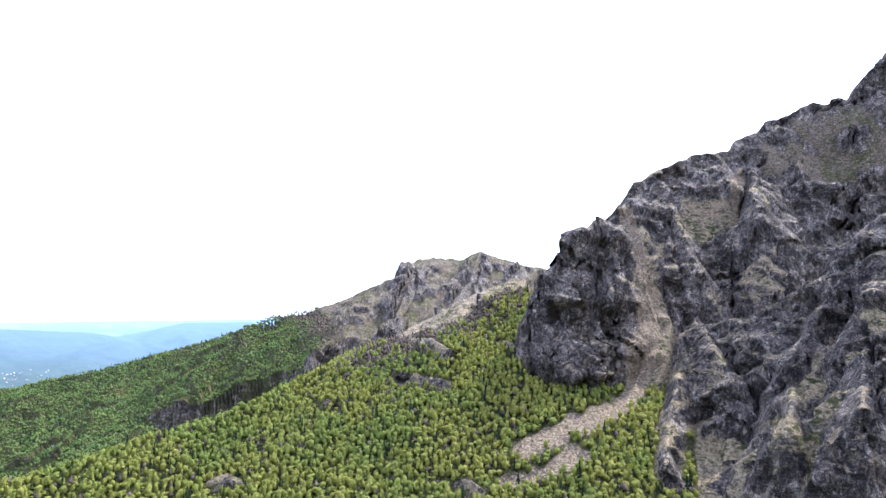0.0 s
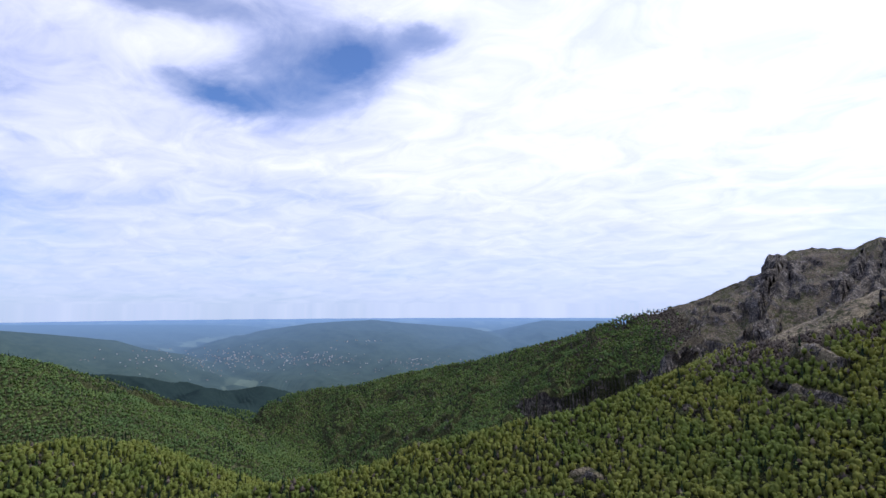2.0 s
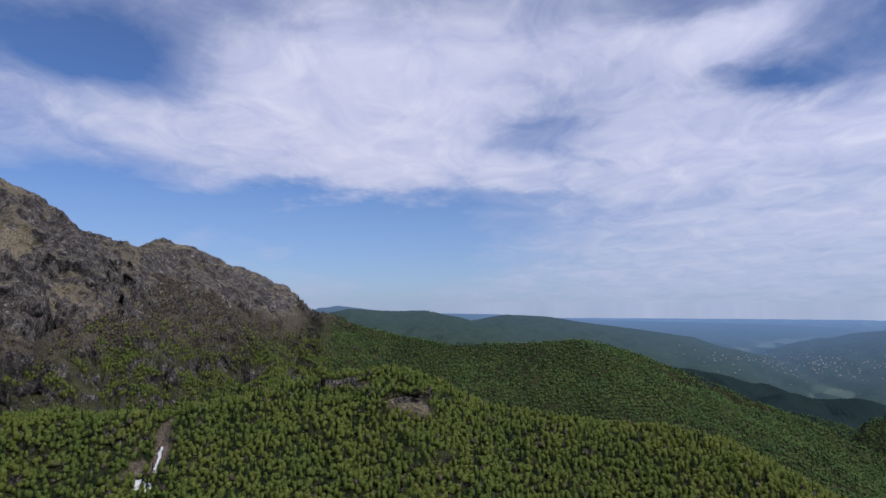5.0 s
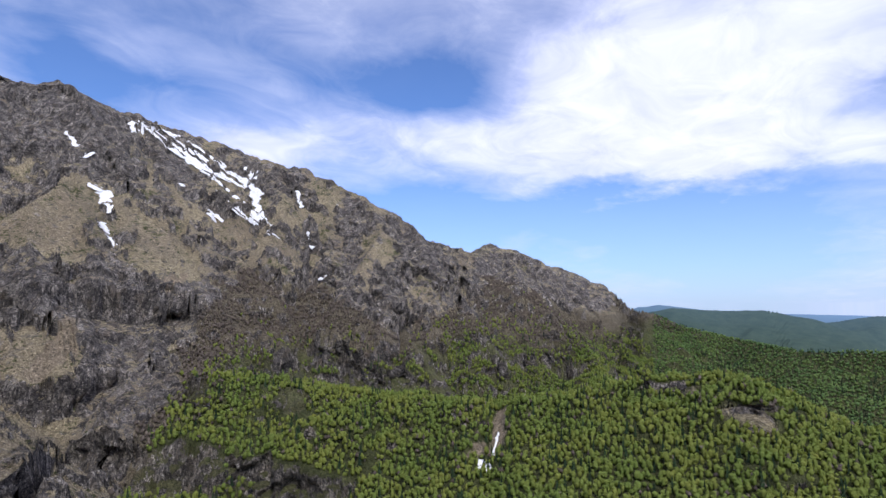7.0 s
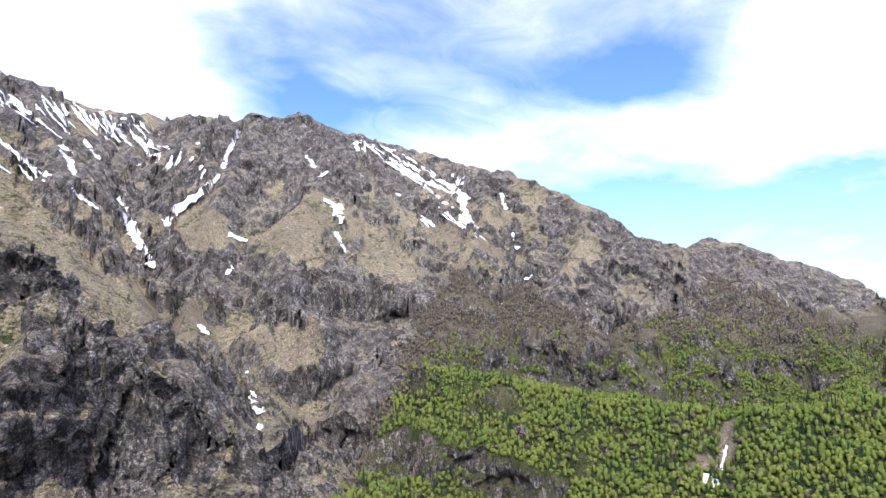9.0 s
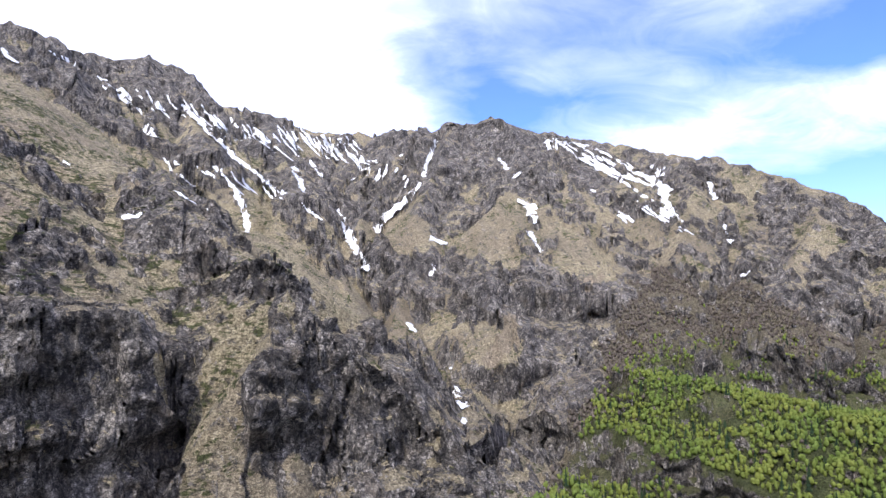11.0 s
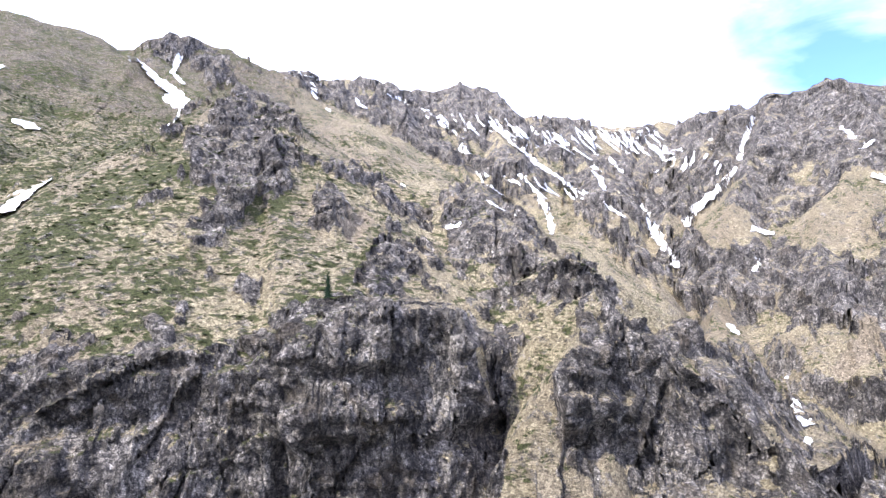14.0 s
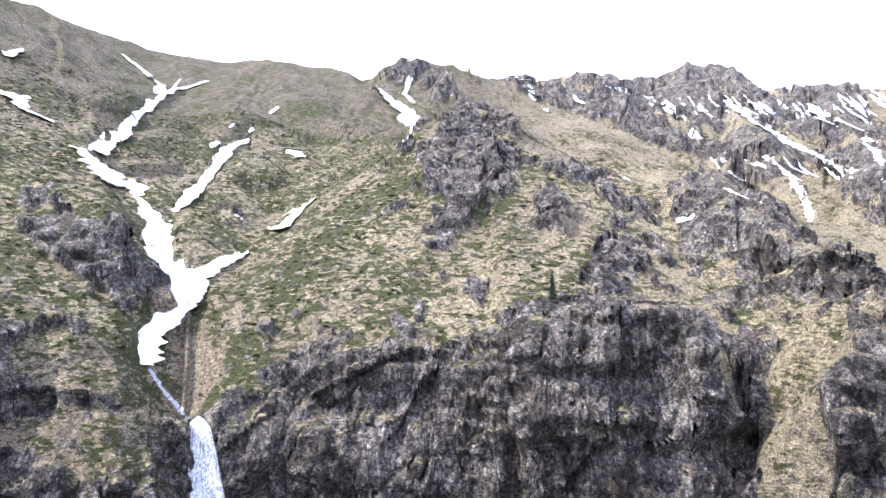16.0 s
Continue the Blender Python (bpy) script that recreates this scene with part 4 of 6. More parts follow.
gully(16, 10, [(149.3, 10), (148.3, 8.3), (147.4, 5), (147.3, 1.9)])
gully(14, 8, [(179.9, 13.2), (177, 10.5), (175.9, 6.1)])
gully(14, 9, [(156.4, -5.9), (155.9, -8.5), (155.2, -11.4), (154.6, -14.3)])
gully(16, 10, [(137.5, 11.3), (135.8, 8.8), (134.6, 7.2), (133, 3.8), (130.7, 2.2)])
gully(14, 8, [(132.1, 10.8), (130.9, 6.1), (129.9, 2.4)])
gully(14, 9, [(113.5, -16.3), (112.6, -12.4), (112, -8.4), (113.4, -5.4)])
gully(12, 10, [(-26.7, 12.7), (-26.2, 6.8), (-25.4, 2.9)])
gully(5, 34, [(201.6, -4.8), (201.9, -9.4), (201.9, -14.6)])
gully(9, 34, [(181.8, -5.5), (183.1, -10.6), (183.8, -16.5)])
SCREES.append((RIDGES[[rd["part"] for rd in RIDGES].index("scree_slope")]["pts"][:, :2], 10))
scree(9, 3, [(150.3, -2.4), (151.3, -3.8), (152.6, -5.3)])
scree(7, 3, [(150.3, -1.1), (151.3, -3.3), (152.6, -5.6)])
scree(7, 4, [(112.1, -9.9), (112.6, -12.9), (114.7, -13.5)])
scree(6, 3, [(141.9, 2.8), (143.3, 0.8)])
scree(6, 3, [(-26.7, 11.8), (-26.2, 7.3)])
scree(12, 4, [(234, -1), (232.6, -3), (231, -6.6), (232.4, -8)])
scree(8, 3, [(194.6, 8.6), (196.2, 7.5)])
scree(8, 3, [(-12.1, -13.6), (-8.4, -15.5), (-5.2, -16.3)])


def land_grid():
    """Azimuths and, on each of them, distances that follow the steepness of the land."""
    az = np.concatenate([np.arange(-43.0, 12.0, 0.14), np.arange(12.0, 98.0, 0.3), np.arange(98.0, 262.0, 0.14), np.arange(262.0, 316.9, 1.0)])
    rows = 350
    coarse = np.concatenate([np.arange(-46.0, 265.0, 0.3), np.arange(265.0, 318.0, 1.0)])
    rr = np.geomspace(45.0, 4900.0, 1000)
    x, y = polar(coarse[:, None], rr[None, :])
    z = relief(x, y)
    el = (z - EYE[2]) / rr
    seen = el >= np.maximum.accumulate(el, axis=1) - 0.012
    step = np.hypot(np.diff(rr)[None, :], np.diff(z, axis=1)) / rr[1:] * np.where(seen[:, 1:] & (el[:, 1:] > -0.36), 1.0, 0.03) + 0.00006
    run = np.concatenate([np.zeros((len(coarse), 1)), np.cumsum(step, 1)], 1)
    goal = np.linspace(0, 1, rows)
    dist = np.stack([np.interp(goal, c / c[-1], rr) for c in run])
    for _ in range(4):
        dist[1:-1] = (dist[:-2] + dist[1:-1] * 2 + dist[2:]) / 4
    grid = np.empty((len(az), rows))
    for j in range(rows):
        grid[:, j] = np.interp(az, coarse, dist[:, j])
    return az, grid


def mesh_object(name, verts, faces, mat, smooth=True):
    me = bpy.data.meshes.new(name)
    verts, faces = np.asarray(verts, np.float32), np.asarray(faces, np.int32)
    n, k = faces.shape
    me.vertices.add(len(verts))
    me.vertices.foreach_set("co", verts.ravel())
    me.loops.add(n * k)
    me.loops.foreach_set("vertex_index", faces.ravel())
    me.polygons.add(n)
    me.polygons.foreach_set("loop_start", np.arange(0, n * k, k, dtype=np.int32))
    me.polygons.foreach_set("use_smooth", np.full(n, smooth))
    me.update(calc_edges=True)
    me.materials.append(mat)
    return new(name, me)


def float_attr(ob, name, values):
    ob.data.attributes.new(name, "FLOAT", "POINT").data.foreach_set("value", np.asarray(values, np.float32))


THINGS = {
    "ground": ("ground", "valley floor and hazy plain below the mountains", "ground", "structure"),
    "distance": ("far_hills", "blue hazy wooded hills on the far horizon", "hills", "structure"),
    "crag": ("rock_cliff", "dark grey craggy cliff with grassy ledges", "cliff", ""),
    "pinnacle": ("rock_pinnacle", "jagged grey rock pinnacle above a scree gully", "rock", ""),
    "spur": ("forested_spur", "spur covered with fresh green beech woods", "hill", ""),
    "mid": ("mountain_ridge", "long ridge with rocky summit and wooded flank", "mountain", ""),
    "hill": ("forested_hill", "rounded hill covered with green woods", "hill", ""),
    "bench": ("forested_slope", "steep slope covered with bright green beech woods", "slope", ""),
    "peak": ("mountain", "rocky brown mountain with snow gullies", "mountain", ""),
    "headwall": ("mountain_wall", "grey rock wall streaked with old snow", "mountain", ""),
    "knob": ("rocky_hill", "rocky knoll with dry grass and juniper scrub", "hill", ""),
    "cliff": ("cliff", "dark wet rock cliff under a grassy rim", "cliff", ""),
    "tower": ("rock_buttress", "grey rock buttress with a pointed grassy top", "cliff", ""),
    "leftcrag": ("crag", "rocky bank with green scrub beside the snow gully", "rock", ""),
    "dome": ("mountain_dome", "brown rounded mountain with snow in its gullies", "mountain", ""),
}


PARTS = {"crag": "upper_cliff", "crag_low": "lower_cliff", "apron": "rock_apron", "scree": "scree_slope", "mid": "summit_ridge", "outcrop": "rock_band",
         "hill": "main_hill", "bench": "wooded_slope", "lowforest": "lower_slope", "peak": "summit_ridge", "shoulder": "shoulder",
         "cliffband": "cliff_band", "headwall": "rock_wall", "knob": "hillside", "bank": "gully_bank", "cliff": "cliff_face", "backcliff": "back_wall",
         "tower": "buttress_face", "arete": "rock_edge", "tower_left": "grassy_side", "tower_low": "lower_buttress", "leftcrag": "upper_bank", "leftlow": "lower_cliff",
         "leftbench": "ledge", "dome": "mountainside", "spur": "wooded_spur", "pinnacle": "pinnacle_face", "darkhill": "shaded_hill", "farridge": "low_ridge"}


FALL_AZ = 230.7


def build_land():
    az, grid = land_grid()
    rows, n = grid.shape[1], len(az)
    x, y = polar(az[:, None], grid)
    x, y = x.astype(np.float32), y.astype(np.float32)
    z, owner, crag, wood = relief(x, y, True)
    z = carve(x, y, z)
    pitch = np.abs(np.gradient(z, axis=1) / np.maximum(np.gradient(grid, axis=1), 1e-3))
    much = np.clip((pitch - 0.55) / 1.1, 0, 1) * np.clip(crag, 0, 1.2) * (grid < 2400)
    much = much * (1 - np.exp(-((az - FALL_AZ) / 1.6) ** 2))[:, None]
    for _ in range(2):
        much[1:-1, 1:-1] = (much[:-2, 1:-1] + much[2:, 1:-1] + much[1:-1, :-2] + much[1:-1, 2:] + much[1:-1, 1:-1]) / 5
    bulge = crags(x.ravel(), y.ravel(), z.ravel(), grid.ravel().astype(np.float32), much.ravel().astype(np.float32)).reshape(z.shape)
    # the rock stands out along the fall of the smoothed slope
    gu, gv = np.gradient(z, axis=0), np.gradient(z, axis=1)
    ux, uy, vx, vy = np.gradient(x, axis=0), np.gradient(y, axis=0), np.gradient(x, axis=1), np.gradient(y, axis=1)
    det = ux * vy - uy * vx
    det = np.where(np.abs(det) < 1e-6, 1e-6, det)
    fx, fy = (gu * vy - gv * uy) / det, (gv * ux - gu * vx) / det
    for _ in range(14):
        for c in (fx, fy):
            c[1:-1, 1:-1] = (c[:-2, 1:-1] + c[2:, 1:-1] + c[1:-1, :-2] + c[1:-1, 2:] + c[1:-1, 1:-1]) / 5
    fall = np.sqrt(fx * fx + fy * fy + 0.09)
    x, y = (x - bulge * fx / fall).astype(np.float32), (y - bulge * fy / fall).astype(np.float32)
    z = (z + bulge * 0.35 / fall).astype(np.float32)
    el = np.degrees(np.arctan2(z - EYE[2], grid))
    wood = woodland(x, y, np.repeat(az[:, None], rows, 1), el, wood)
    v = np.stack([x, y, z], -1)
    # normals over the whole sheet
    du, dv = np.roll(v, -1, 0) - np.roll(v, 1, 0), np.gradient(v, axis=1)
    nor = np.cross(dv, du)
    nor /= np.linalg.norm(nor, axis=2, keepdims=True) + 1e-9
    if nor[..., 2].mean() < 0:
        nor = -nor
    i, j = np.meshgrid(np.arange(n), np.arange(rows - 1), indexing="ij")
    i2 = (i + 1) % n
    quads = np.stack([i * rows + j, i * rows + j + 1, i2 * rows + j + 1, i2 * rows + j], -1).reshape(-1, 4)
    v, nor = v.reshape(-1, 3), nor.reshape(-1, 3)
    flank = np.cross(v[quads[:, 2]] - v[quads[:, 0]], v[quads[:, 3]] - v[quads[:, 1]])
    flank /= np.linalg.norm(flank, axis=1, keepdims=True) + 1e-9
    flank *= np.sign((flank * nor[quads[:, 0]]).sum(1))[:, None]
    stony = np.clip((crag.reshape(-1)[quads].mean(1) - 0.45) * 3, 0, 0.8) * (1 - wood.reshape(-1)[quads[:, 0]])
    plain = (owner < 0) & (grid > 2350)
    code = np.where(plain, -2, owner).reshape(-1)
    far_ids = [k for k, rd in enumerate(RIDGES) if rd["thing"] == "distance"]
    face_code = code[quads[:, 0]]
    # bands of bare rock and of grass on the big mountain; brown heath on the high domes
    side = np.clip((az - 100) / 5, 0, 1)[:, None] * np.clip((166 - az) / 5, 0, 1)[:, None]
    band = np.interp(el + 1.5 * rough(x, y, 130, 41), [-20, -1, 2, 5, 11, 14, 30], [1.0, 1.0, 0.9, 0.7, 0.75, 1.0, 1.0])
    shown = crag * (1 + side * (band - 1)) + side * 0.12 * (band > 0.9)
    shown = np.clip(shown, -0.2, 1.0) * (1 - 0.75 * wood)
    heath = np.clip((z - 520 + 90 * rough(x, y, 160, 43)) / 160, 0, 1) * np.clip((az - 195) / 10, 0, 1)[:, None]
    heath = np.maximum(heath, np.clip((16 - az) / 4, 0, 1)[:, None] * (grid > 760))
    heath = np.maximum(heath, side * np.clip(0.2 + 0.6 * rough(x, y, 70, 44), 0, 1))
    # far: how strongly haze is painted on distant land
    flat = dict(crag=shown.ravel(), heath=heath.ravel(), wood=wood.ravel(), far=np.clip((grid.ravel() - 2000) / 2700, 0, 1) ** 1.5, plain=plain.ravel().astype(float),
                lush=lushness(x, y, az[:, None], el).ravel(), scree=screes(x, y).ravel(),
                leafless=np.clip((el - np.interp(az, *LEAF_EDGE)[:, None]) / 1.5 + 0.5 + rough(x, y, 40, 9), 0, 1).ravel())
    holders = {}

    def piece(name, pick, mat, parent=None):
        q, share = quads[pick], stony[pick][:, None, None]
        used, inv = np.unique(q, return_inverse=True)
        ob = mesh_object(name, v[used], inv.reshape(-1, 4), mat)
        loops = nor[q] * (1 - share) + flank[pick][:, None, :] * share
        ob.data.normals_split_custom_set(loops.reshape(-1, 3))
        for key, val in flat.items():
            float_attr(ob, key, val[used])
        ob.parent = parent
        return ob

    def holder(kind):
        if kind not in holders:
            name, label, cat, knd = THINGS[kind]
            holders[kind] = tagged(new(name), label, cat, kind=knd)
        return holders[kind]

    tagged(piece("ground", face_code == -1, GROUND), THINGS["ground"][1], "ground", kind="structure")
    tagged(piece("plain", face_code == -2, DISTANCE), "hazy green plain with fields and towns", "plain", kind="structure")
    for k, rd in enumerate(RIDGES):
        q = face_code == k
        if q.any():
            far = rd["thing"] == "distance"
            piece(rd["part"] or PARTS.get(rd["name"], "far_hill"), q, DISTANCE if far else SHADED_WOODS if rd["name"] in ("darkhill", "farridge") else GROUND, holder(rd["thing"]))
    # the valley bed under the middle
    ring = v.reshape(n, rows, 3)[:, 0]
    fan = np.concatenate([ring, [[0, 0, EYE[2] - 195]]])
    k = np.arange(n)
    tagged(mesh_object("valley_bed", fan, np.stack([k, (k + 1) % n, np.full(n, n)], 1)[:, ::-1], GROUND), "stony valley bed below the cliffs", "ground", kind="structure")


# azimuth and elevation of the upper edge of the woods, and of the trees in full leaf
WOODS_EDGE = ([-15.7, -12.9, -10.0, -7.1, -3.2, -0.4, 6.2, 10.0, 13.3, 30.2, 62.6, 86.2, 97.3, 99.5, 102.6, 106.2, 111.1, 113.9, 114.8, 119.7, 121.3, 124.6, 130.7, 136.8, 139.8, 141.6, 144.1, 145.0, 147.4],
     [-5.4, -3.3, -1.5, 1.8, 0.7, -1.8, -3.4, -3.3, -0.3, 2.2, 7.8, 2.1, -0.1, 0.2, -0.8, -0.3, 2.0, 3.0, -1.0, -1.2, -2.6, -1.2, 2.2, 3.5, -0.1, -5.4, -10.0, -13.4, -17.8])
LEAF_EDGE = ([-15.7, -7.1, 0.1, 6.2, 10.0, 16.4, 44.0, 86.2, 99.4, 102.5, 107.5, 107.5, 114.9, 119.7, 124.6, 130.7, 136.8, 141.5, 147.4],
     [-5.4, 1.0, -2.8, -5.5, -5.5, -1.6, -3.4, 2.1, -2.2, -3.2, -4.2, -3.6, -2.8, -4.4, -5.6, -3.9, -3.9, -8.0, -17.8])


def woodland(x, y, az, el, wood):
    az = az + np.where(az > 98, 3.0 * rough(x, y, 75, 6) + 2.0 * rough(x, y, 30, 7), 0.0)
    w = np.clip((np.interp(az, *WOODS_EDGE) - el) / 0.8 + 1.2 * rough(x, y, 50, 5) + 0.3, 0, 1)
    return np.where((az > -22) & (az < 152), w * np.where(az > 99, np.maximum(np.clip(wood * 2.2 - 0.3, 0, 1), 0.85), np.clip(wood * 2.2 - 0.3, 0, 1)), 0.0)


def lushness(x, y, az, el):
    return np.clip(np.interp(az, [-40, -15, 100, 165, 185, 215, 240, 262], [0.45, 0.4, 0.4, 0.32, 0.44, 0.66, 0.66, 0.64]) + 0.12 * (az < 20) * (np.hypot(x, y) > 1000) - np.clip((el - 14) / 40, 0, 0.13), 0, 1) + 0.45 * rough(x, y, 60, 8)


build_land()

# a net of heights, to set things down on the land
NET_R, NET_AZ = np.geomspace(150, 4900, 760), np.arange(-46.0, 266.0, 0.13)
NET = land(*polar(NET_AZ[:, None], NET_R[None, :]))


def height(x, y):
    """Height of the land between the knots of the net."""
    r, az = np.hypot(x, y), np.degrees(np.arctan2(-x, y))
    az = np.where(az < -50, az + 360, az)
    u = np.clip((az - NET_AZ[0]) / 0.13, 0, len(NET_AZ) - 1.001)
    v = np.clip(np.log(np.maximum(r, 1) / 150) / np.log(4900 / 150) * (len(NET_R) - 1), 0, len(NET_R) - 1.001)
    i, j = u.astype(int), v.astype(int)
    a, b = u - i, v - j
    return (NET[i, j] * (1 - a) + NET[i + 1, j] * a) * (1 - b) + (NET[i, j + 1] * (1 - a) + NET[i + 1, j + 1] * a) * b

# ---- plants ----
rng = np.random.default_rng(7)


def leaf_material(name, dark, light, rough_=0.75, tint=None, thin=0.0):
    m, t, add, b = material(name, rough_, 0.12)
    geo = add("ShaderNodeNewGeometry")
    tone = attr(add, "tone")
    col = mixc(add, tone, dark, light)
    if tint:
        wide = noise_tex(add, geo.outputs["Position"], 0.018, 3)
        col = mixc(add, ramp(add, wide, [(0.45, 0.0), (0.62, 0.75)]), col, tint)
    speck = ramp(add, geo.outputs["Random Per Island"], [(0.0, 0.86), (1.0, 1.12)])
    col = mixc(add, 1.0, col, speck, "MULTIPLY")
    t.links.new(col, b.inputs["Base Color"])
    if thin:
        # light through the leaves
        through_ = add("ShaderNodeBsdfTranslucent", {"Color": mixc(add, 1.0, col, (1.25, 1.25, 0.6), "MULTIPLY")})
        both = add("ShaderNodeMixShader", {0: thin, 1: b.outputs[0], 2: through_.outputs[0]})
        t.links.new(both.outputs[0], t.nodes["Material Output"].inputs[0])
    return m


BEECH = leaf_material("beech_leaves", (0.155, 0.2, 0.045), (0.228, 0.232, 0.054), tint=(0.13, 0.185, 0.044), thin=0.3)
# far leaves lean to blue-green: distance haze put into their colour
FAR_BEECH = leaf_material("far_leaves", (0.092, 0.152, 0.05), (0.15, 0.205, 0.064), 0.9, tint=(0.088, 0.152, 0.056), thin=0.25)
TWIGS = leaf_material("bare_twigs", (0.066, 0.053, 0.044), (0.138, 0.112, 0.09), 0.9)
FIR = leaf_material("fir_needles", (0.012, 0.024, 0.012), (0.032, 0.055, 0.024), 0.8)
SCRUB = leaf_material("juniper_scrub", (0.022, 0.032, 0.011), (0.085, 0.1, 0.034), 0.85)
BARK = leaf_material("bark", (0.07, 0.06, 0.05), (0.16, 0.14, 0.12), 0.9)


def ball(sub):
    bm = bmesh.new()
    bmesh.ops.create_icosphere(bm, subdivisions=sub, radius=1.0)
    v = np.array([p.co[:] for p in bm.verts], np.float32)
    f = np.array([[p.index for p in q.verts] for q in bm.faces], np.int32)
    bm.free()
    return v, f


BALL = ball(1)
STONE = (np.array([(1, 0, 0), (0, 1, 0), (-1, 0, 0), (0, -1, 0), (0, 0, 1), (0, 0, -1)], np.float32),
         np.array([(0, 1, 4), (1, 2, 4), (2, 3, 4), (3, 0, 4), (1, 0, 5), (2, 1, 5), (3, 2, 5), (0, 3, 5)], np.int32))


def leafy_crown(g, clumps, wide, tall, base, size, loose=0.5, core=BALL):
    """A crown as an uneven dark core and many clumps of leaves facing outwards."""
    vs, fs, n = [], [], 0
    lobes = g.normal(size=(5, 3)) * (0.42 * wide, 0.42 * wide, 0.3 * tall) + (0, 0, base + tall * 0.5)
    v = core[0] * (wide * 0.84, wide * 0.84, tall * 0.46) * g.uniform(0.78, 1.12, (len(core[0]), 1)) + (0, 0, base + tall * 0.5)
    vs.append(v)
    fs.append(np.concatenate([core[1], core[1][:, 2:]], 1))
    n += len(v)
    d = g.normal(size=(clumps, 3))
    d /= np.linalg.norm(d, axis=1, keepdims=True)
    d[:, 2] = np.abs(d[:, 2]) * 1.25 - 0.35
    d /= np.linalg.norm(d, axis=1, keepdims=True)
    lobe = lobes[g.integers(0, 5, clumps)]
    c = lobe * (1, 1, 0.5) + (0, 0, 0.5 * (base + tall * 0.5)) + d * (wide * 0.62, wide * 0.62, tall * 0.44) * g.uniform(0.75, 1.1, (clumps, 1))
    nrm = d + g.normal(size=(clumps, 3)) * loose * 0.6 + (0, 0, 0.35)
    nrm /= np.linalg.norm(nrm, axis=1, keepdims=True)
    u = np.cross(nrm, g.normal(size=(clumps, 3)))
    u /= np.linalg.norm(u, axis=1, keepdims=True)
    w = np.cross(nrm, u)
    s = size * g.uniform(0.6, 1.3, (clumps, 1))
    bulge = nrm * s * 0.35
    quad = np.stack([c - u * s, c - w * s * g.uniform(0.6, 1, (clumps, 1)) - bulge, c + u * s, c + w * s * g.uniform(0.6, 1, (clumps, 1)) - bulge], 1)
    vs.append(quad.reshape(-1, 3))
    fs.append(np.arange(clumps * 4).reshape(-1, 4) + n)
    return np.concatenate(vs).astype(np.float32), np.concatenate(fs).astype(np.int32)


def lump_crown(g, wide, tall, base):
    v = BALL[0] * (wide, wide, tall * 0.55) * g.uniform(0.62, 1.2, (len(BALL[0]), 1)) + (0, 0, base + tall * 0.5)
    return v.astype(np.float32), np.concatenate([BALL[1], BALL[1][:, 2:]], 1)


def fir_crown(g, tall, wide, tiers, sides):
    """Drooping whorls, wide below and narrow above."""
    vs, fs, n = [], [], 0
    for k in range(tiers):
        f = k / (tiers - 1)
        z, r = tall * (0.08 + 0.86 * f), wide * (1 - f) ** 0.85 + 0.12
        a = np.arange(sides) * 2 * math.pi / sides + g.uniform(0, 6)
        rad = r * g.uniform(0.65, 1.15, sides)
        rim = np.stack([np.cos(a) * rad, np.sin(a) * rad, np.full(sides, z) - 0.25 * rad], 1)
        dip = np.stack([np.cos(a + math.pi / sides) * rad * 0.45, np.sin(a + math.pi / sides) * rad * 0.45, np.full(sides, z)], 1)
        v = np.concatenate([rim, dip, [[0, 0, z + tall / tiers * 1.3]]])
        i = np.arange(sides)
        tip = np.full(sides, 2 * sides)
        fs.append(np.concatenate([np.stack([i, i + sides, tip, tip], 1), np.stack([i + sides, (i + 1) % sides, tip, tip], 1)]) + n)
        vs.append(v)
        n += len(v)
    return np.concatenate(vs).astype(np.float32), np.concatenate(fs).astype(np.int32)


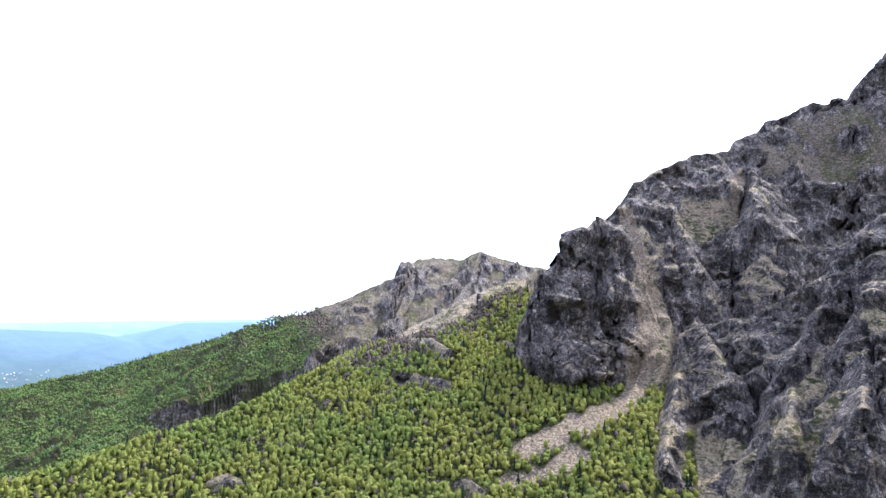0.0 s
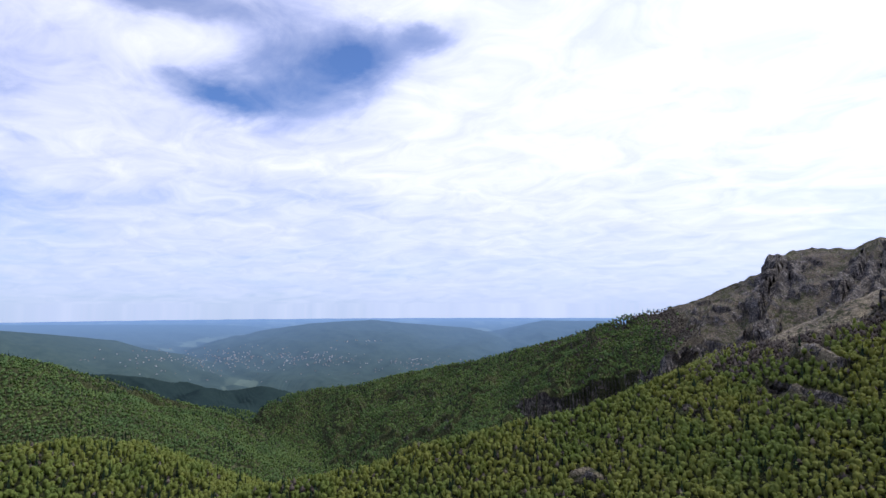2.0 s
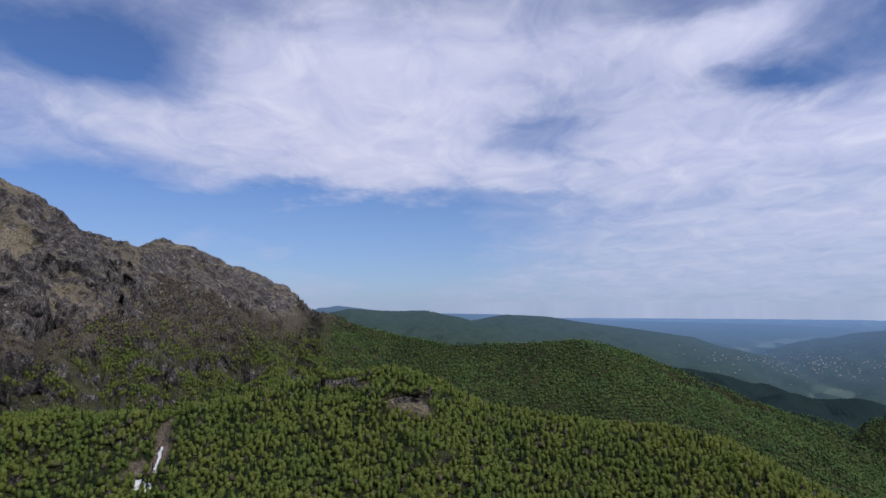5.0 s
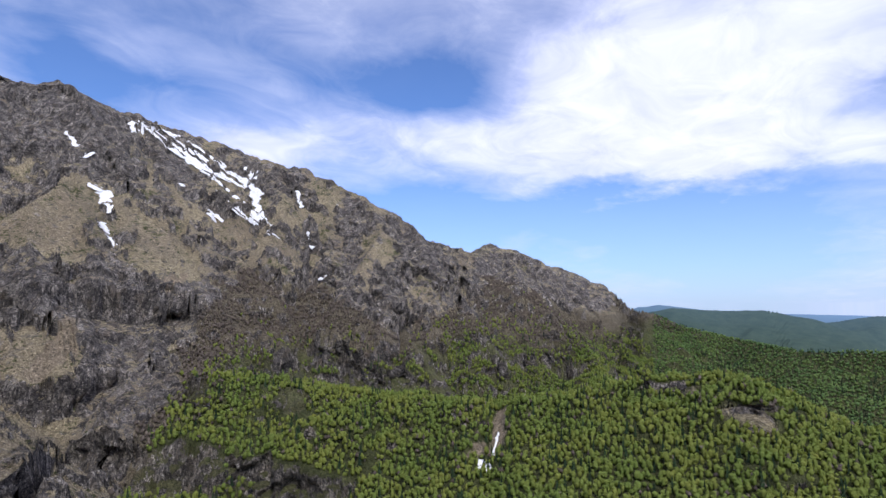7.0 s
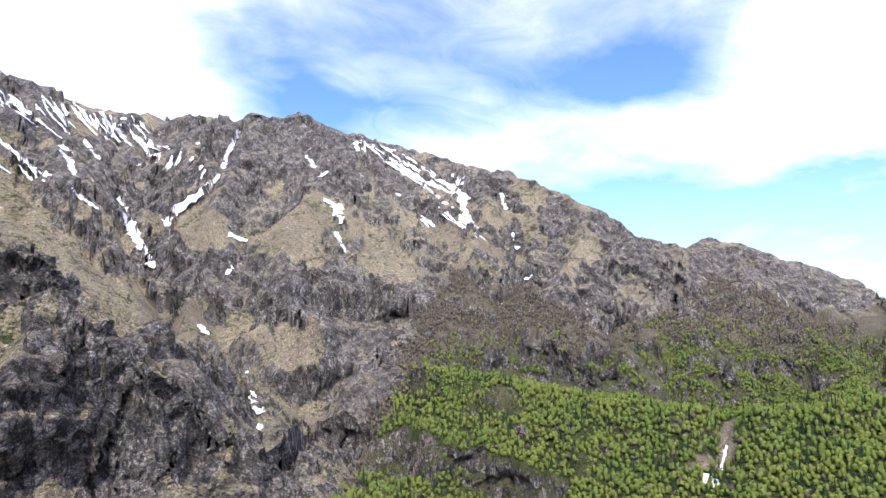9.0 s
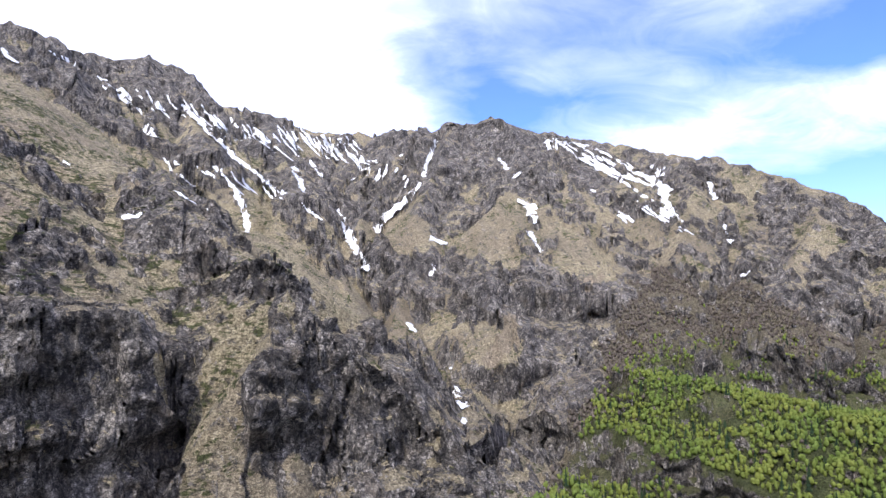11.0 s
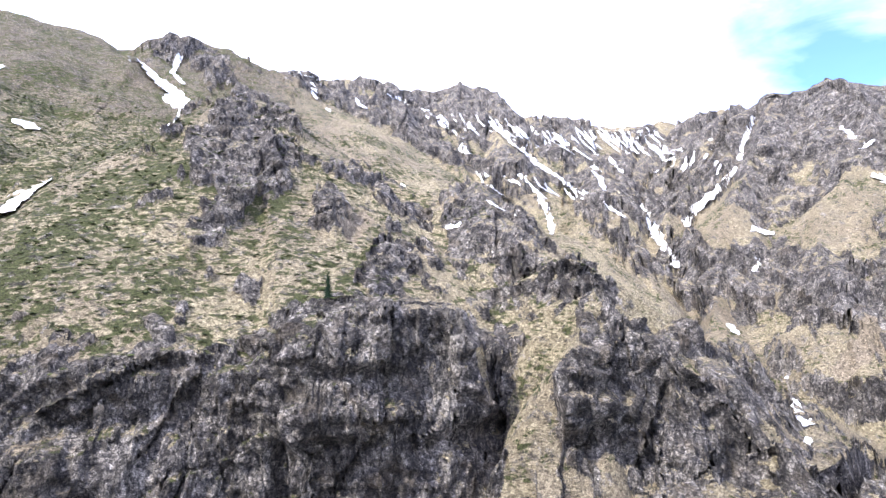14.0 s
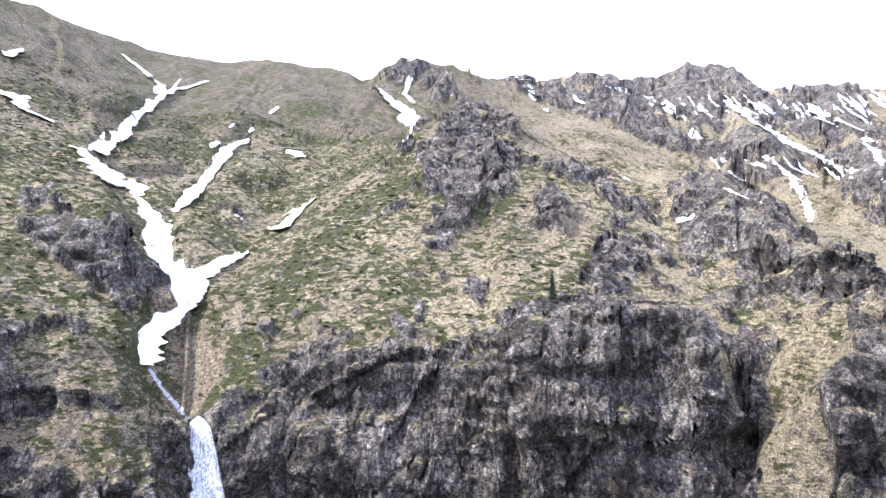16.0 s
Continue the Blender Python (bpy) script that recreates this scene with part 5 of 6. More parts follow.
def scatter(name, shapes, places, sizes, mat, label, category, shades=None, smooth=False, soft=0.0):
    """Many plants in one mesh: shape by shape, turned and sized."""
    vs, fs, ts, ns, n = [], [], [], [], 0
    pick, turn = rng.integers(0, len(shapes), len(places)), rng.uniform(0, 2 * math.pi, len(places))
    shade = rng.uniform(0, 1, len(places)) if shades is None else shades
    for k, (v, f) in enumerate(shapes):
        m = pick == k
        if not m.any():
            continue
        c, s = np.cos(turn[m])[:, None], np.sin(turn[m])[:, None]
        sz = np.asarray(sizes)[m]
        x = (v[None, :, 0] * c - v[None, :, 1] * s) * sz[:, :1] + places[m][:, 0:1]
        y = (v[None, :, 0] * s + v[None, :, 1] * c) * sz[:, :1] + places[m][:, 1:2]
        z = v[None, :, 2] * sz[:, 1:2] + places[m][:, 2:3]
        vs.append(np.stack([x, y, z], -1).reshape(-1, 3))
        fs.append((f[None] + (np.arange(m.sum()) * len(v))[:, None, None]).reshape(-1, 4) + n)
        ts.append(np.repeat(shade[m], len(v)))
        # normals of the crown as a whole
        o = v - (v.min(0) + v.max(0)) * (0.5, 0.5, 0.42)
        o = o / ((v.max(0) - v.min(0)) * 0.5)
        o /= np.linalg.norm(o, axis=1, keepdims=True) + 1e-6
        ns.append(np.stack([o[None, :, 0] * c - o[None, :, 1] * s, o[None, :, 0] * s + o[None, :, 1] * c, np.broadcast_to(o[None, :, 2], x.shape)], -1).reshape(-1, 3))
        n += len(v) * m.sum()
    f = np.concatenate(fs)
    tri = f[:, 2] == f[:, 3]
    v = np.concatenate(vs)
    # triangles as such, quads as such
    me = bpy.data.meshes.new(name)
    loops = np.concatenate([f[tri][:, :3].ravel(), f[~tri].ravel()]).astype(np.int32)
    nt, nq = int(tri.sum()), int((~tri).sum())
    starts = np.concatenate([np.arange(nt) * 3, nt * 3 + np.arange(nq) * 4]).astype(np.int32)
    me.vertices.add(len(v))
    me.vertices.foreach_set("co", v.astype(np.float32).ravel())
    me.loops.add(len(loops))
    me.loops.foreach_set("vertex_index", loops)
    me.polygons.add(nt + nq)
    me.polygons.foreach_set("loop_start", starts)
    me.polygons.foreach_set("use_smooth", np.full(nt + nq, smooth))
    me.update(calc_edges=True)
    me.materials.append(mat)
    if soft:
        corners = np.empty(len(loops) * 3, np.float32)
        me.corner_normals.foreach_get("vector", corners)
        corners = corners.reshape(-1, 3)
        crown = np.concatenate(ns)[loops]
        corners *= np.where((corners * crown).sum(1) < 0, -1, 1)[:, None]
        me.normals_split_custom_set(corners * (1 - soft) + crown * soft)
    ob = new(name, me)
    float_attr(ob, "tone", np.concatenate(ts))
    return tagged(ob, label, category, kind="stuff")


def skyline_table():
    """For each azimuth and distance, the highest elevation of the land before it."""
    az, rr = np.arange(-44.0, 264.0, 0.5), np.geomspace(150, 4800, 700)
    x, y = polar(az[:, None], rr[None])
    t = (height(x, y) - EYE[2]) / rr
    return az, rr, np.maximum.accumulate(t, 1)


SKY_AZ, SKY_R, SKY_T = skyline_table()


def in_sight(x, y, z, tall, slack=0.004):
    r = np.hypot(x, y)
    az = np.degrees(np.arctan2(-x, y))
    az = np.where(az < -50, az + 360, az)
    i = np.clip(np.round((az - SKY_AZ[0]) / 0.5).astype(int), 0, len(SKY_AZ) - 1)
    j = np.clip(np.searchsorted(SKY_R, r * 0.985) - 1, 0, len(SKY_R) - 1)
    return (z + tall - EYE[2]) / r > SKY_T[i, j] - slack


def wood_points(gap, r0, r1, az0=-22.0, az1=152.0):
    """Tree places on a jittered net, where the woods grow and the ground is not too steep."""
    k = int(2 * r1 / gap)
    gx, gy = np.meshgrid(np.arange(k) * gap - r1, np.arange(k) * gap - r1)
    gx, gy = gx.ravel() + rng.uniform(-0.45, 0.45, gx.size) * gap, gy.ravel() + rng.uniform(-0.45, 0.45, gy.size) * gap
    r, az = np.hypot(gx, gy), np.degrees(np.arctan2(-gx, gy))
    az = np.where(az < -50, az + 360, az)
    ok = (r > r0) & (r < r1) & (az > az0) & (az < az1)
    x, y, r, az = gx[ok], gy[ok], r[ok], az[ok]
    z, owner, crag, wood = relief(x, y, True)
    z = carve(x.astype(np.float32), y.astype(np.float32), z)
    el = np.degrees(np.arctan2(z - EYE[2], r))
    w = woodland(x, y, az, el, wood)
    steep = np.hypot(height(x + 3, y) - height(x - 3, y), height(x, y + 3) - height(x, y - 3)) / 6
    bare_rock = (screes(x.astype(np.float32), y.astype(np.float32)) > 0.4) | np.array([rd["part"] == "outcrop" for rd in RIDGES] + [False])[owner]
    glade = rough(x, y, 70, 3) + 0.6 * rough(x, y, 22, 4)
    grow = (w > 0.5) & (steep < np.where(az > 99, 2.1, 1.5)) & ~bare_rock & (glade < 0.56) & in_sight(x, y, z, 12)
    leaf = np.interp(az, *LEAF_EDGE) - el + 1.6 * rough(x, y, 40, 9) + 2.6 * rough(x, y, 110, 10) + rng.normal(size=len(x)) * 1.5
    return x[grow], y[grow], z[grow], leaf[grow] > 0, r[grow]


def plant_woods():
    g = np.random.default_rng(3)
    near = [leafy_crown(g, 22, 2.3, 7.4, 0.4, 0.85, 0.7) for _ in range(10)]
    twig = [leafy_crown(g, 6, 2.3, 6.4, 0.4, 0.85, 1.3, STONE) for _ in range(6)]
    far = [leafy_crown(g, 4, 3.7, 7.0, 0.4, 1.8, 0.7, STONE) for _ in range(8)]
    thin_ = [leafy_crown(g, 5, 2.4, 7.2, 0.4, 1.4, 0.7, STONE) for _ in range(10)]
    some = [leafy_crown(g, 8, 2.35, 7.2, 0.4, 1.1, 0.7) for _ in range(10)]
    firs = [fir_crown(g, 13.0, 2.4, 5, 5) for _ in range(4)]
    small_firs = [fir_crown(g, 12.0, 2.7, 3, 5) for _ in range(4)]
    low, high = wood_points(4.05, 250, 900, -22.0, 98.0), wood_points(4.3, 250, 1350, 98.0, 152.0)
    x, y, z, leaf, r = (np.concatenate(c) for c in zip(low, high))
    n = len(x)
    sz = np.stack([rng.uniform(0.62, 1.25, n), rng.uniform(0.55, 1.2, n)], 1)
    p = np.stack([x, y, z - 0.6], 1)
    kind = rng.uniform(size=n)
    olive = np.clip(np.interp(np.degrees(np.arctan2(-x, y)), [-20, 30, 80, 150], [0.8, 0.6, 0.3, 0.35]) + rng.normal(size=n) * 0.16, 0, 1)
    dark = leaf & (kind < np.where(x < -200, 0.07, 0.035))
    bare = ~leaf | (kind > 0.95)
    green = leaf & ~dark & ~bare
    first = np.argsort(np.hypot(x - FOREGROUND[0], y - FOREGROUND[1]) + np.where(green, 0, 1e6))[:260]
    single = np.zeros(n, bool)
    single[first] = True
    close, remote = r < 380, r > 640
    for shapes, m in ((near, close), (some, ~close & ~remote), (thin_, remote)):
        m = m & green & ~single
        scatter("beech_woods", shapes, p[m], sz[m], BEECH, "fresh green beech woods covering the near slopes", "forest", olive[m], soft=0.4)
    scatter("leafless_trees", twig, p[bare & ~single], sz[bare & ~single], TWIGS, "grey-brown leafless beeches high on the slopes", "trees", soft=0.6)
    scatter("dark_conifers", firs, p[dark & ~single], sz[dark & ~single] * 0.9, FIR, "dark green conifers among the beeches", "trees")
    trees_apart(p[single], sz[single])
    x, y, z, leaf, r = wood_points(6.3, 900, 2050, -22.0, 98.0)
    n = len(x)
    sz = np.stack([rng.uniform(0.75, 1.1, n), rng.uniform(0.65, 1.05, n)], 1)
    p = np.stack([x, y, z - 0.8], 1)
    dark = leaf & (rough(x, y, 120, 15) + 0.35 * rng.normal(size=n) > 0.52)
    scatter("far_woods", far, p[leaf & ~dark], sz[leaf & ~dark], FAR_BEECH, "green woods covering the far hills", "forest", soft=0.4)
    scatter("far_conifers", small_firs, p[dark], sz[dark] * 0.9, FIR, "dark conifer stands on the far hills", "forest")
    scatter("far_leafless_trees", far, p[~leaf], sz[~leaf] * 0.8, TWIGS, "grey-brown leafless woods below the ridge", "trees", soft=0.6)


FOREGROUND = polar(88.0, 380.0)


def trees_apart(places, sizes):
    """The trees of the near slope, each with trunk, limbs and crown."""
    g = np.random.default_rng(5)
    kinds = []
    for _ in range(6):
        v, f = leafy_crown(g, 90, 3.0, 6.4, 1.4, 0.6, 0.7)
        bm = bmesh.new()
        bv = [bm.verts.new(c) for c in v]
        for q in f:
            bm.faces.new([bv[i] for i in dict.fromkeys(q)])
        crown = bpy.data.meshes.new("crown")
        bm.to_mesh(crown)
        bm.free()
        crown.materials.append(BEECH)
        crown.attributes.new("tone", "FLOAT", "POINT").data.foreach_set("value", np.full(len(v), g.uniform(), np.float32))
        bm = bmesh.new()
        stems = [((0, 0, -1.5), (0.15, 0.1, 5.5), 0.28, 0.13)] + [((0.1, 0.05, 3.0 + k * 0.6), (math.cos(k * 2.1) * 2.0, math.sin(k * 2.1) * 2.0, 5.6 + k * 0.5), 0.12, 0.04) for k in range(4)]
        for a, b, r0, r1 in stems:
            a, b = Vector(a), Vector(b)
            q = (b - a).to_track_quat("Z", "Y").to_matrix().to_4x4()
            bmesh.ops.create_cone(bm, segments=6, radius1=r0, radius2=r1, depth=(b - a).length, matrix=Matrix.Translation((a + b) / 2) @ q)
        trunk = bpy.data.meshes.new("trunk")
        bm.to_mesh(trunk)
        bm.free()
        trunk.materials.append(BARK)
        trunk.attributes.new("tone", "FLOAT", "POINT").data.foreach_set("value", np.full(len(trunk.vertices), 0.5, np.float32))
        kinds.append((crown, trunk))
    for k, (p, s) in enumerate(zip(places, sizes)):
        tree = tagged(new("beech_tree"), "beech tree in fresh green leaf on the slope", "tree", "beeches on the near slope")
        tree.matrix_world = Matrix.LocRotScale(Vector(p.tolist()), Euler((0, 0, g.uniform(0, 6.28))), Vector((s[0], s[0], s[1])))
        for name, me in zip(("crown", "trunk"), kinds[k % 6]):
            new(name, me).parent = tree


plant_woods()


def plant_scrub():
    """Low juniper in flat cushions on the open slopes round the snow gully."""
    g = np.random.default_rng(9)
    shapes = []
    for _ in range(8):
        v, f = lump_crown(g, 1.0, 1.0, -0.35)
        shapes.append((v * (1, 1, 0.75), f))
    n = 60000
    az, r = rng.uniform(165, 262, n), np.sqrt(rng.uniform(280 ** 2, 900 ** 2, n))
    x, y = polar(az, r)
    z, owner, crag, wood = relief(x, y, True)
    z = carve(x.astype(np.float32), y.astype(np.float32), z)
    el = np.degrees(np.arctan2(z - EYE[2], r))
    steep = np.hypot(height(x + 2, y) - height(x - 2, y), height(x, y + 2) - height(x, y - 2)) / 4
    thick = lushness(x, y, az, el) + 0.35 * rough(x, y, 14, 21)
    ok = (thick > 0.5) & (steep < 1.25) & in_sight(x, y, z, 1, 0.002)
    k = np.flatnonzero(ok)[:7000]
    sz = np.stack([rng.uniform(0.7, 2.4, len(k)), rng.uniform(0.5, 1.1, len(k))], 1)
    scatter("juniper_scrub", shapes, np.stack([x[k], y[k], z[k]], 1), sz, SCRUB, "dark green juniper scrub on dry grass", "shrubs")


plant_scrub()


def lone_fir(az, el, tall):
    """A single fir on the rim of the cliff."""
    r = strike(az, el, height)[0]
    x, y = polar(az, r)
    g = np.random.default_rng(13)
    fir = tagged(new("fir_tree"), "lone dark green fir on the grassy cliff rim", "tree")
    fir.matrix_world = pose(float(x), float(y), float(land(np.array([x]), np.array([y]))[0]) - 0.4)
    v, f = fir_crown(g, tall, tall * 0.25, 13, 10)
    bm = bmesh.new()
    bv = [bm.verts.new(c) for c in v]
    for q in f:
        bm.faces.new([bv[i] for i in dict.fromkeys(q)])
    me = bpy.data.meshes.new("crown")
    bm.to_mesh(me)
    bm.free()
    me.materials.append(FIR)
    new("crown", me).parent = fir
    bm = bmesh.new()
    bmesh.ops.create_cone(bm, segments=8, radius1=0.3, radius2=0.08, depth=tall * 0.7, matrix=Matrix.Translation((0, 0, tall * 0.3)))
    me = bpy.data.meshes.new("trunk")
    bm.to_mesh(me)
    bm.free()
    me.materials.append(BARK)
    new("trunk", me).parent = fir


lone_fir(198.1, 0.5, 14.0)

# ---- snow and water ----
def snow_material():
    m, t, add, b = material("old_snow", 0.6, 0.3)
    pos = add("ShaderNodeNewGeometry").outputs["Position"]
    n = noise_tex(add, pos, 0.25, 6, 0.6)
    t.links.new(mixc(add, ramp(add, n, [(0.35, 0.0), (0.6, 1.0)]), (0.66, 0.65, 0.63), (0.86, 0.87, 0.89)), b.inputs["Base Color"])
    bump = add("ShaderNodeBump", {"Height": noise_tex(add, pos, 0.9, 4), "Strength": 0.4, "Distance": 0.5})
    t.links.new(bump.outputs[0], b.inputs["Normal"])
    return m


SNOW = snow_material()
SNOW_FIELDS = []


def snow_patch(nodes):
    SNOW_FIELDS.append(np.array(nodes, float))


def drape(n, step=0.07, across=7):
    """Places of a ragged strip on the land, along nodes of azimuth, elevation and half-width in degrees."""
    d = np.concatenate([[0], np.cumsum(np.hypot(np.diff(n[:, 0]), np.diff(n[:, 1])))])
    m = max(5, int(d[-1] / step) + 1)
    s = np.linspace(0, d[-1], m)
    c = np.stack([np.interp(s, d, n[:, k]) for k in range(3)], 1)
    tx, ty = np.gradient(c[:, 0]), np.gradient(c[:, 1])
    ln = np.hypot(tx, ty) + 1e-6
    tx, ty = tx / ln, ty / ln
    tip = np.clip(np.minimum(s, d[-1] - s) / (0.6 * c[:, 2] + 0.02) + 0.3, 0.3, 1)
    key = c[:, 0] * 7 + c[:, 1] * 3
    fuzz = np.clip(0.35 / (c[:, 2] + 0.05), 0.16, 1)
    left = c[:, 2] * tip * np.clip(0.95 + (0.5 + 0.8 * fuzz) * rough(key, c[:, 1], 2.2, 61) + fuzz * rough(key, c[:, 1], 0.7, 63), 0.12, 3)
    right = c[:, 2] * tip * np.clip(0.95 + (0.5 + 0.8 * fuzz) * rough(key, c[:, 0], 2.2, 62) + fuzz * rough(key, c[:, 0], 0.7, 64), 0.12, 3)
    left = left * np.clip(1 + 0.7 * fuzz * rough(s * 6, key, 1.0, 65) + 0.4 * fuzz * rough(s * 17, key, 1.0, 67), 0.1, 2)
    right = right * np.clip(1 + 0.7 * fuzz * rough(s * 6, key, 1.0, 66) + 0.4 * fuzz * rough(s * 17, key, 1.0, 68), 0.1, 2)
    u = np.linspace(-1, 1, across)[None, :]
    w = np.where(u < 0, left[:, None], right[:, None]) * u
    return c[:, 0:1] - ty[:, None] * w, c[:, 1:2] + tx[:, None] * w


snow_patch([(168.3, 10.2, 0.36), (167.4, 8.6, 0.49), (166.3, 6.0, 0.40), (165.2, 4.1, 0.36), (164.6, 3.0, 0.16)])
snow_patch([(171.9, 13.3, 0.44), (171.4, 11.7, 0.32), (170.8, 10.5, 0.12)])
snow_patch([(157.9, 16.2, 0.24), (158.6, 14.3, 0.16), (159.3, 12.4, 0.20)])
snow_patch([(159.4, 12.0, 0.16), (160.4, 10.6, 0.40), (162.7, 8.6, 0.49), (164.0, 7.2, 0.32)])
snow_patch([(151.6, 14.3, 0.20), (150.8, 13.3, 0.28), (150.2, 12.3, 0.36), (149.4, 12.8, 0.12)])
snow_patch([(149.8, 10.0, 0.49), (148.6, 9.6, 0.67), (148.2, 8.3, 0.32), (148.1, 7.6, 0.12)])
snow_patch([(148.8, 7.0, 0.40), (148.1, 6.0, 0.24), (147.4, 4.7, 0.16)])
snow_patch([(158.5, 6.5, 0.24), (157.7, 6.1, 0.40), (156.8, 5.9, 0.20)])
snow_patch([(158.3, 4.0, 0.20), (158.3, 3.2, 0.24), (158.6, 2.6, 0.16)])
snow_patch([(160.9, -1.9, 0.12), (160.3, -2.4, 0.32), (159.9, -2.9, 0.20)])
snow_patch([(156.6, -6.2, 0.12), (156.4, -6.5, 0.16)])
snow_patch([(156.1, -7.7, 0.12), (155.8, -8.7, 0.32), (155.3, -9.9, 0.53), (155.6, -10.2, 0.24)])
snow_patch([(155.4, -10.9, 0.16), (155.1, -11.5, 0.24)])
snow_patch([(189.0, 19.1, 0.24), (187.7, 18.7, 0.36), (186.8, 18.1, 0.28), (186.6, 17.1, 0.24)])
snow_patch([(185.2, 15.5, 0.32), (184.3, 14.8, 0.40), (183.8, 14.7, 0.16)])
snow_patch([(182.2, 17.8, 0.20), (179.9, 15.9, 0.36), (177.6, 13.8, 0.24), (175.4, 12.2, 0.20), (172.0, 10.0, 0.20), (169.1, 8.0, 0.12)])
snow_patch([(179.9, 13.2, 0.24), (179.0, 12.6, 0.32), (178.3, 11.7, 0.24)])
snow_patch([(177.6, 11.2, 0.20), (176.6, 9.3, 0.28), (176.2, 7.7, 0.28), (176.0, 6.5, 0.24)])
snow_patch([(182.6, 10.2, 0.08), (180.9, 9.2, 0.16), (179.0, 8.3, 0.08)])
snow_patch([(182.1, 11.5, 0.20), (180.7, 10.6, 0.16)])
snow_patch([(175.9, 17.1, 0.16), (175.3, 15.9, 0.24), (174.5, 14.9, 0.12)])
snow_patch([(173.6, 16.8, 0.12), (172.6, 15.8, 0.20), (171.7, 14.7, 0.12)])
snow_patch([(171.4, 16.8, 0.16), (170.5, 15.8, 0.20), (169.9, 14.9, 0.12)])
snow_patch([(169.7, 16.6, 0.16), (168.8, 15.6, 0.20), (168.2, 14.6, 0.16)])
snow_patch([(167.8, 16.4, 0.20), (167.1, 15.4, 0.24)])
snow_patch([(164.8, 13.8, 0.49), (165.7, 12.8, 0.40), (166.4, 11.9, 0.20)])
snow_patch([(166.8, 14.6, 0.32), (165.1, 13.8, 0.40), (163.9, 14.0, 0.24)])
snow_patch([(170.5, 13.8, 0.24), (169.9, 13.0, 0.24), (169.2, 12.3, 0.16)])
snow_patch([(161.6, 14.9, 0.20), (161.2, 14.2, 0.24), (161.5, 13.6, 0.12)])
snow_patch([(200.1, 21.2, 0.12), (199.7, 20.1, 0.28), (199.4, 19.3, 0.36)])
snow_patch([(198.6, 18.7, 0.20), (198.1, 18.5, 0.32)])
snow_patch([(195.7, 19.8, 0.12), (195.1, 19.1, 0.28), (194.5, 18.9, 0.12)])
snow_patch([(192.7, 20.4, 0.24), (191.6, 20.1, 0.32), (190.6, 19.8, 0.12)])
snow_patch([(204.6, 22.1, 0.08), (202.4, 21.8, 0.16), (199.7, 21.5, 0.16), (196.9, 21.4, 0.12)])
snow_patch([(186.6, 7.5, 0.20), (185.8, 7.5, 0.32), (185.0, 7.8, 0.12)])
snow_patch([(191.1, 11.8, 0.12), (190.6, 11.5, 0.20)])
snow_patch([(148.7, 16.7, 0.28), (147.1, 16.3, 0.44), (144.8, 15.7, 0.32), (143.0, 14.9, 0.16)])
snow_patch([(146.8, 15.8, 0.28), (146.4, 14.7, 0.16)])
snow_patch([(144.8, 15.2, 0.08), (142.6, 13.8, 0.16), (140.2, 12.2, 0.16), (137.8, 9.9, 0.20), (136.0, 8.5, 0.16), (134.4, 7.3, 0.12)])
snow_patch([(143.0, 15.1, 0.08), (140.9, 14.0, 0.16), (138.5, 12.3, 0.12), (136.6, 10.9, 0.08)])
snow_patch([(140.3, 8.8, 0.16), (139.5, 8.2, 0.24), (138.8, 7.5, 0.16)])
snow_patch([(137.3, 11.7, 0.32), (136.6, 11.1, 0.40), (135.8, 10.5, 0.32), (135.7, 9.6, 0.28), (136.3, 9.2, 0.16)])
snow_patch([(137.1, 12.7, 0.24), (136.2, 12.2, 0.28), (135.8, 12.5, 0.12)])
snow_patch([(235.5, -5.6, 0.86), (236.2, -3.0, 2.01), (234.5, -0.3, 2.15), (233.2, 2.8, 2.87), (234.7, 5.0, 1.91), (235.2, 7.0, 1.34), (236.1, 8.5, 0.86), (237.3, 9.6, 0.40)])
snow_patch([(237.5, 10.2, 0.95), (239.2, 11.4, 2.15), (240.7, 12.8, 1.34), (239.1, 14.2, 1.05), (237.4, 16.2, 0.36), (236.1, 17.7, 0.36), (234.8, 18.8, 0.36), (232.4, 19.7, 0.12)])
snow_patch([(235.8, 18.2, 0.24), (235.5, 19.2, 0.40), (236.9, 20.1, 0.20), (238.8, 21.2, 0.12)])
snow_patch([(236.7, 9.3, 0.49), (237.0, 10.1, 0.86), (237.8, 10.7, 1.05)])
snow_patch([(232.7, 1.8, 1.19), (230.2, 3.6, 1.05), (227.5, 4.8, 0.32)])
snow_patch([(234.1, 8.2, 0.49), (232.1, 10.5, 0.72), (230.7, 12.4, 0.32), (229.8, 14.2, 0.67), (227.7, 15.4, 0.20)])
snow_patch([(225.7, 7.0, 0.76), (224.5, 7.5, 1.15), (223.2, 8.9, 0.86), (221.4, 10.3, 0.32)])
snow_patch([(214.7, 14.8, 0.32), (213.3, 15.3, 0.40), (212.3, 16.7, 0.72), (212.3, 18.7, 0.95), (214.2, 20.1, 1.05), (215.9, 21.2, 0.67), (216.9, 21.5, 0.24)])
snow_patch([(211.6, 19.5, 0.24), (212.7, 20.3, 0.20), (211.9, 22.1, 0.16)])
snow_patch([(247.1, 16.5, 0.76), (246.0, 16.5, 0.86), (245.5, 15.5, 0.49), (243.4, 14.8, 0.16)])
snow_patch([(247.1, 19.3, 0.67), (245.8, 20.0, 0.36)])
snow_patch([(224.3, 14.5, 0.28), (223.3, 14.3, 0.49), (222.4, 14.1, 0.20)])
snow_patch([(226.0, 17.7, 0.12), (225.1, 18.6, 0.24)])
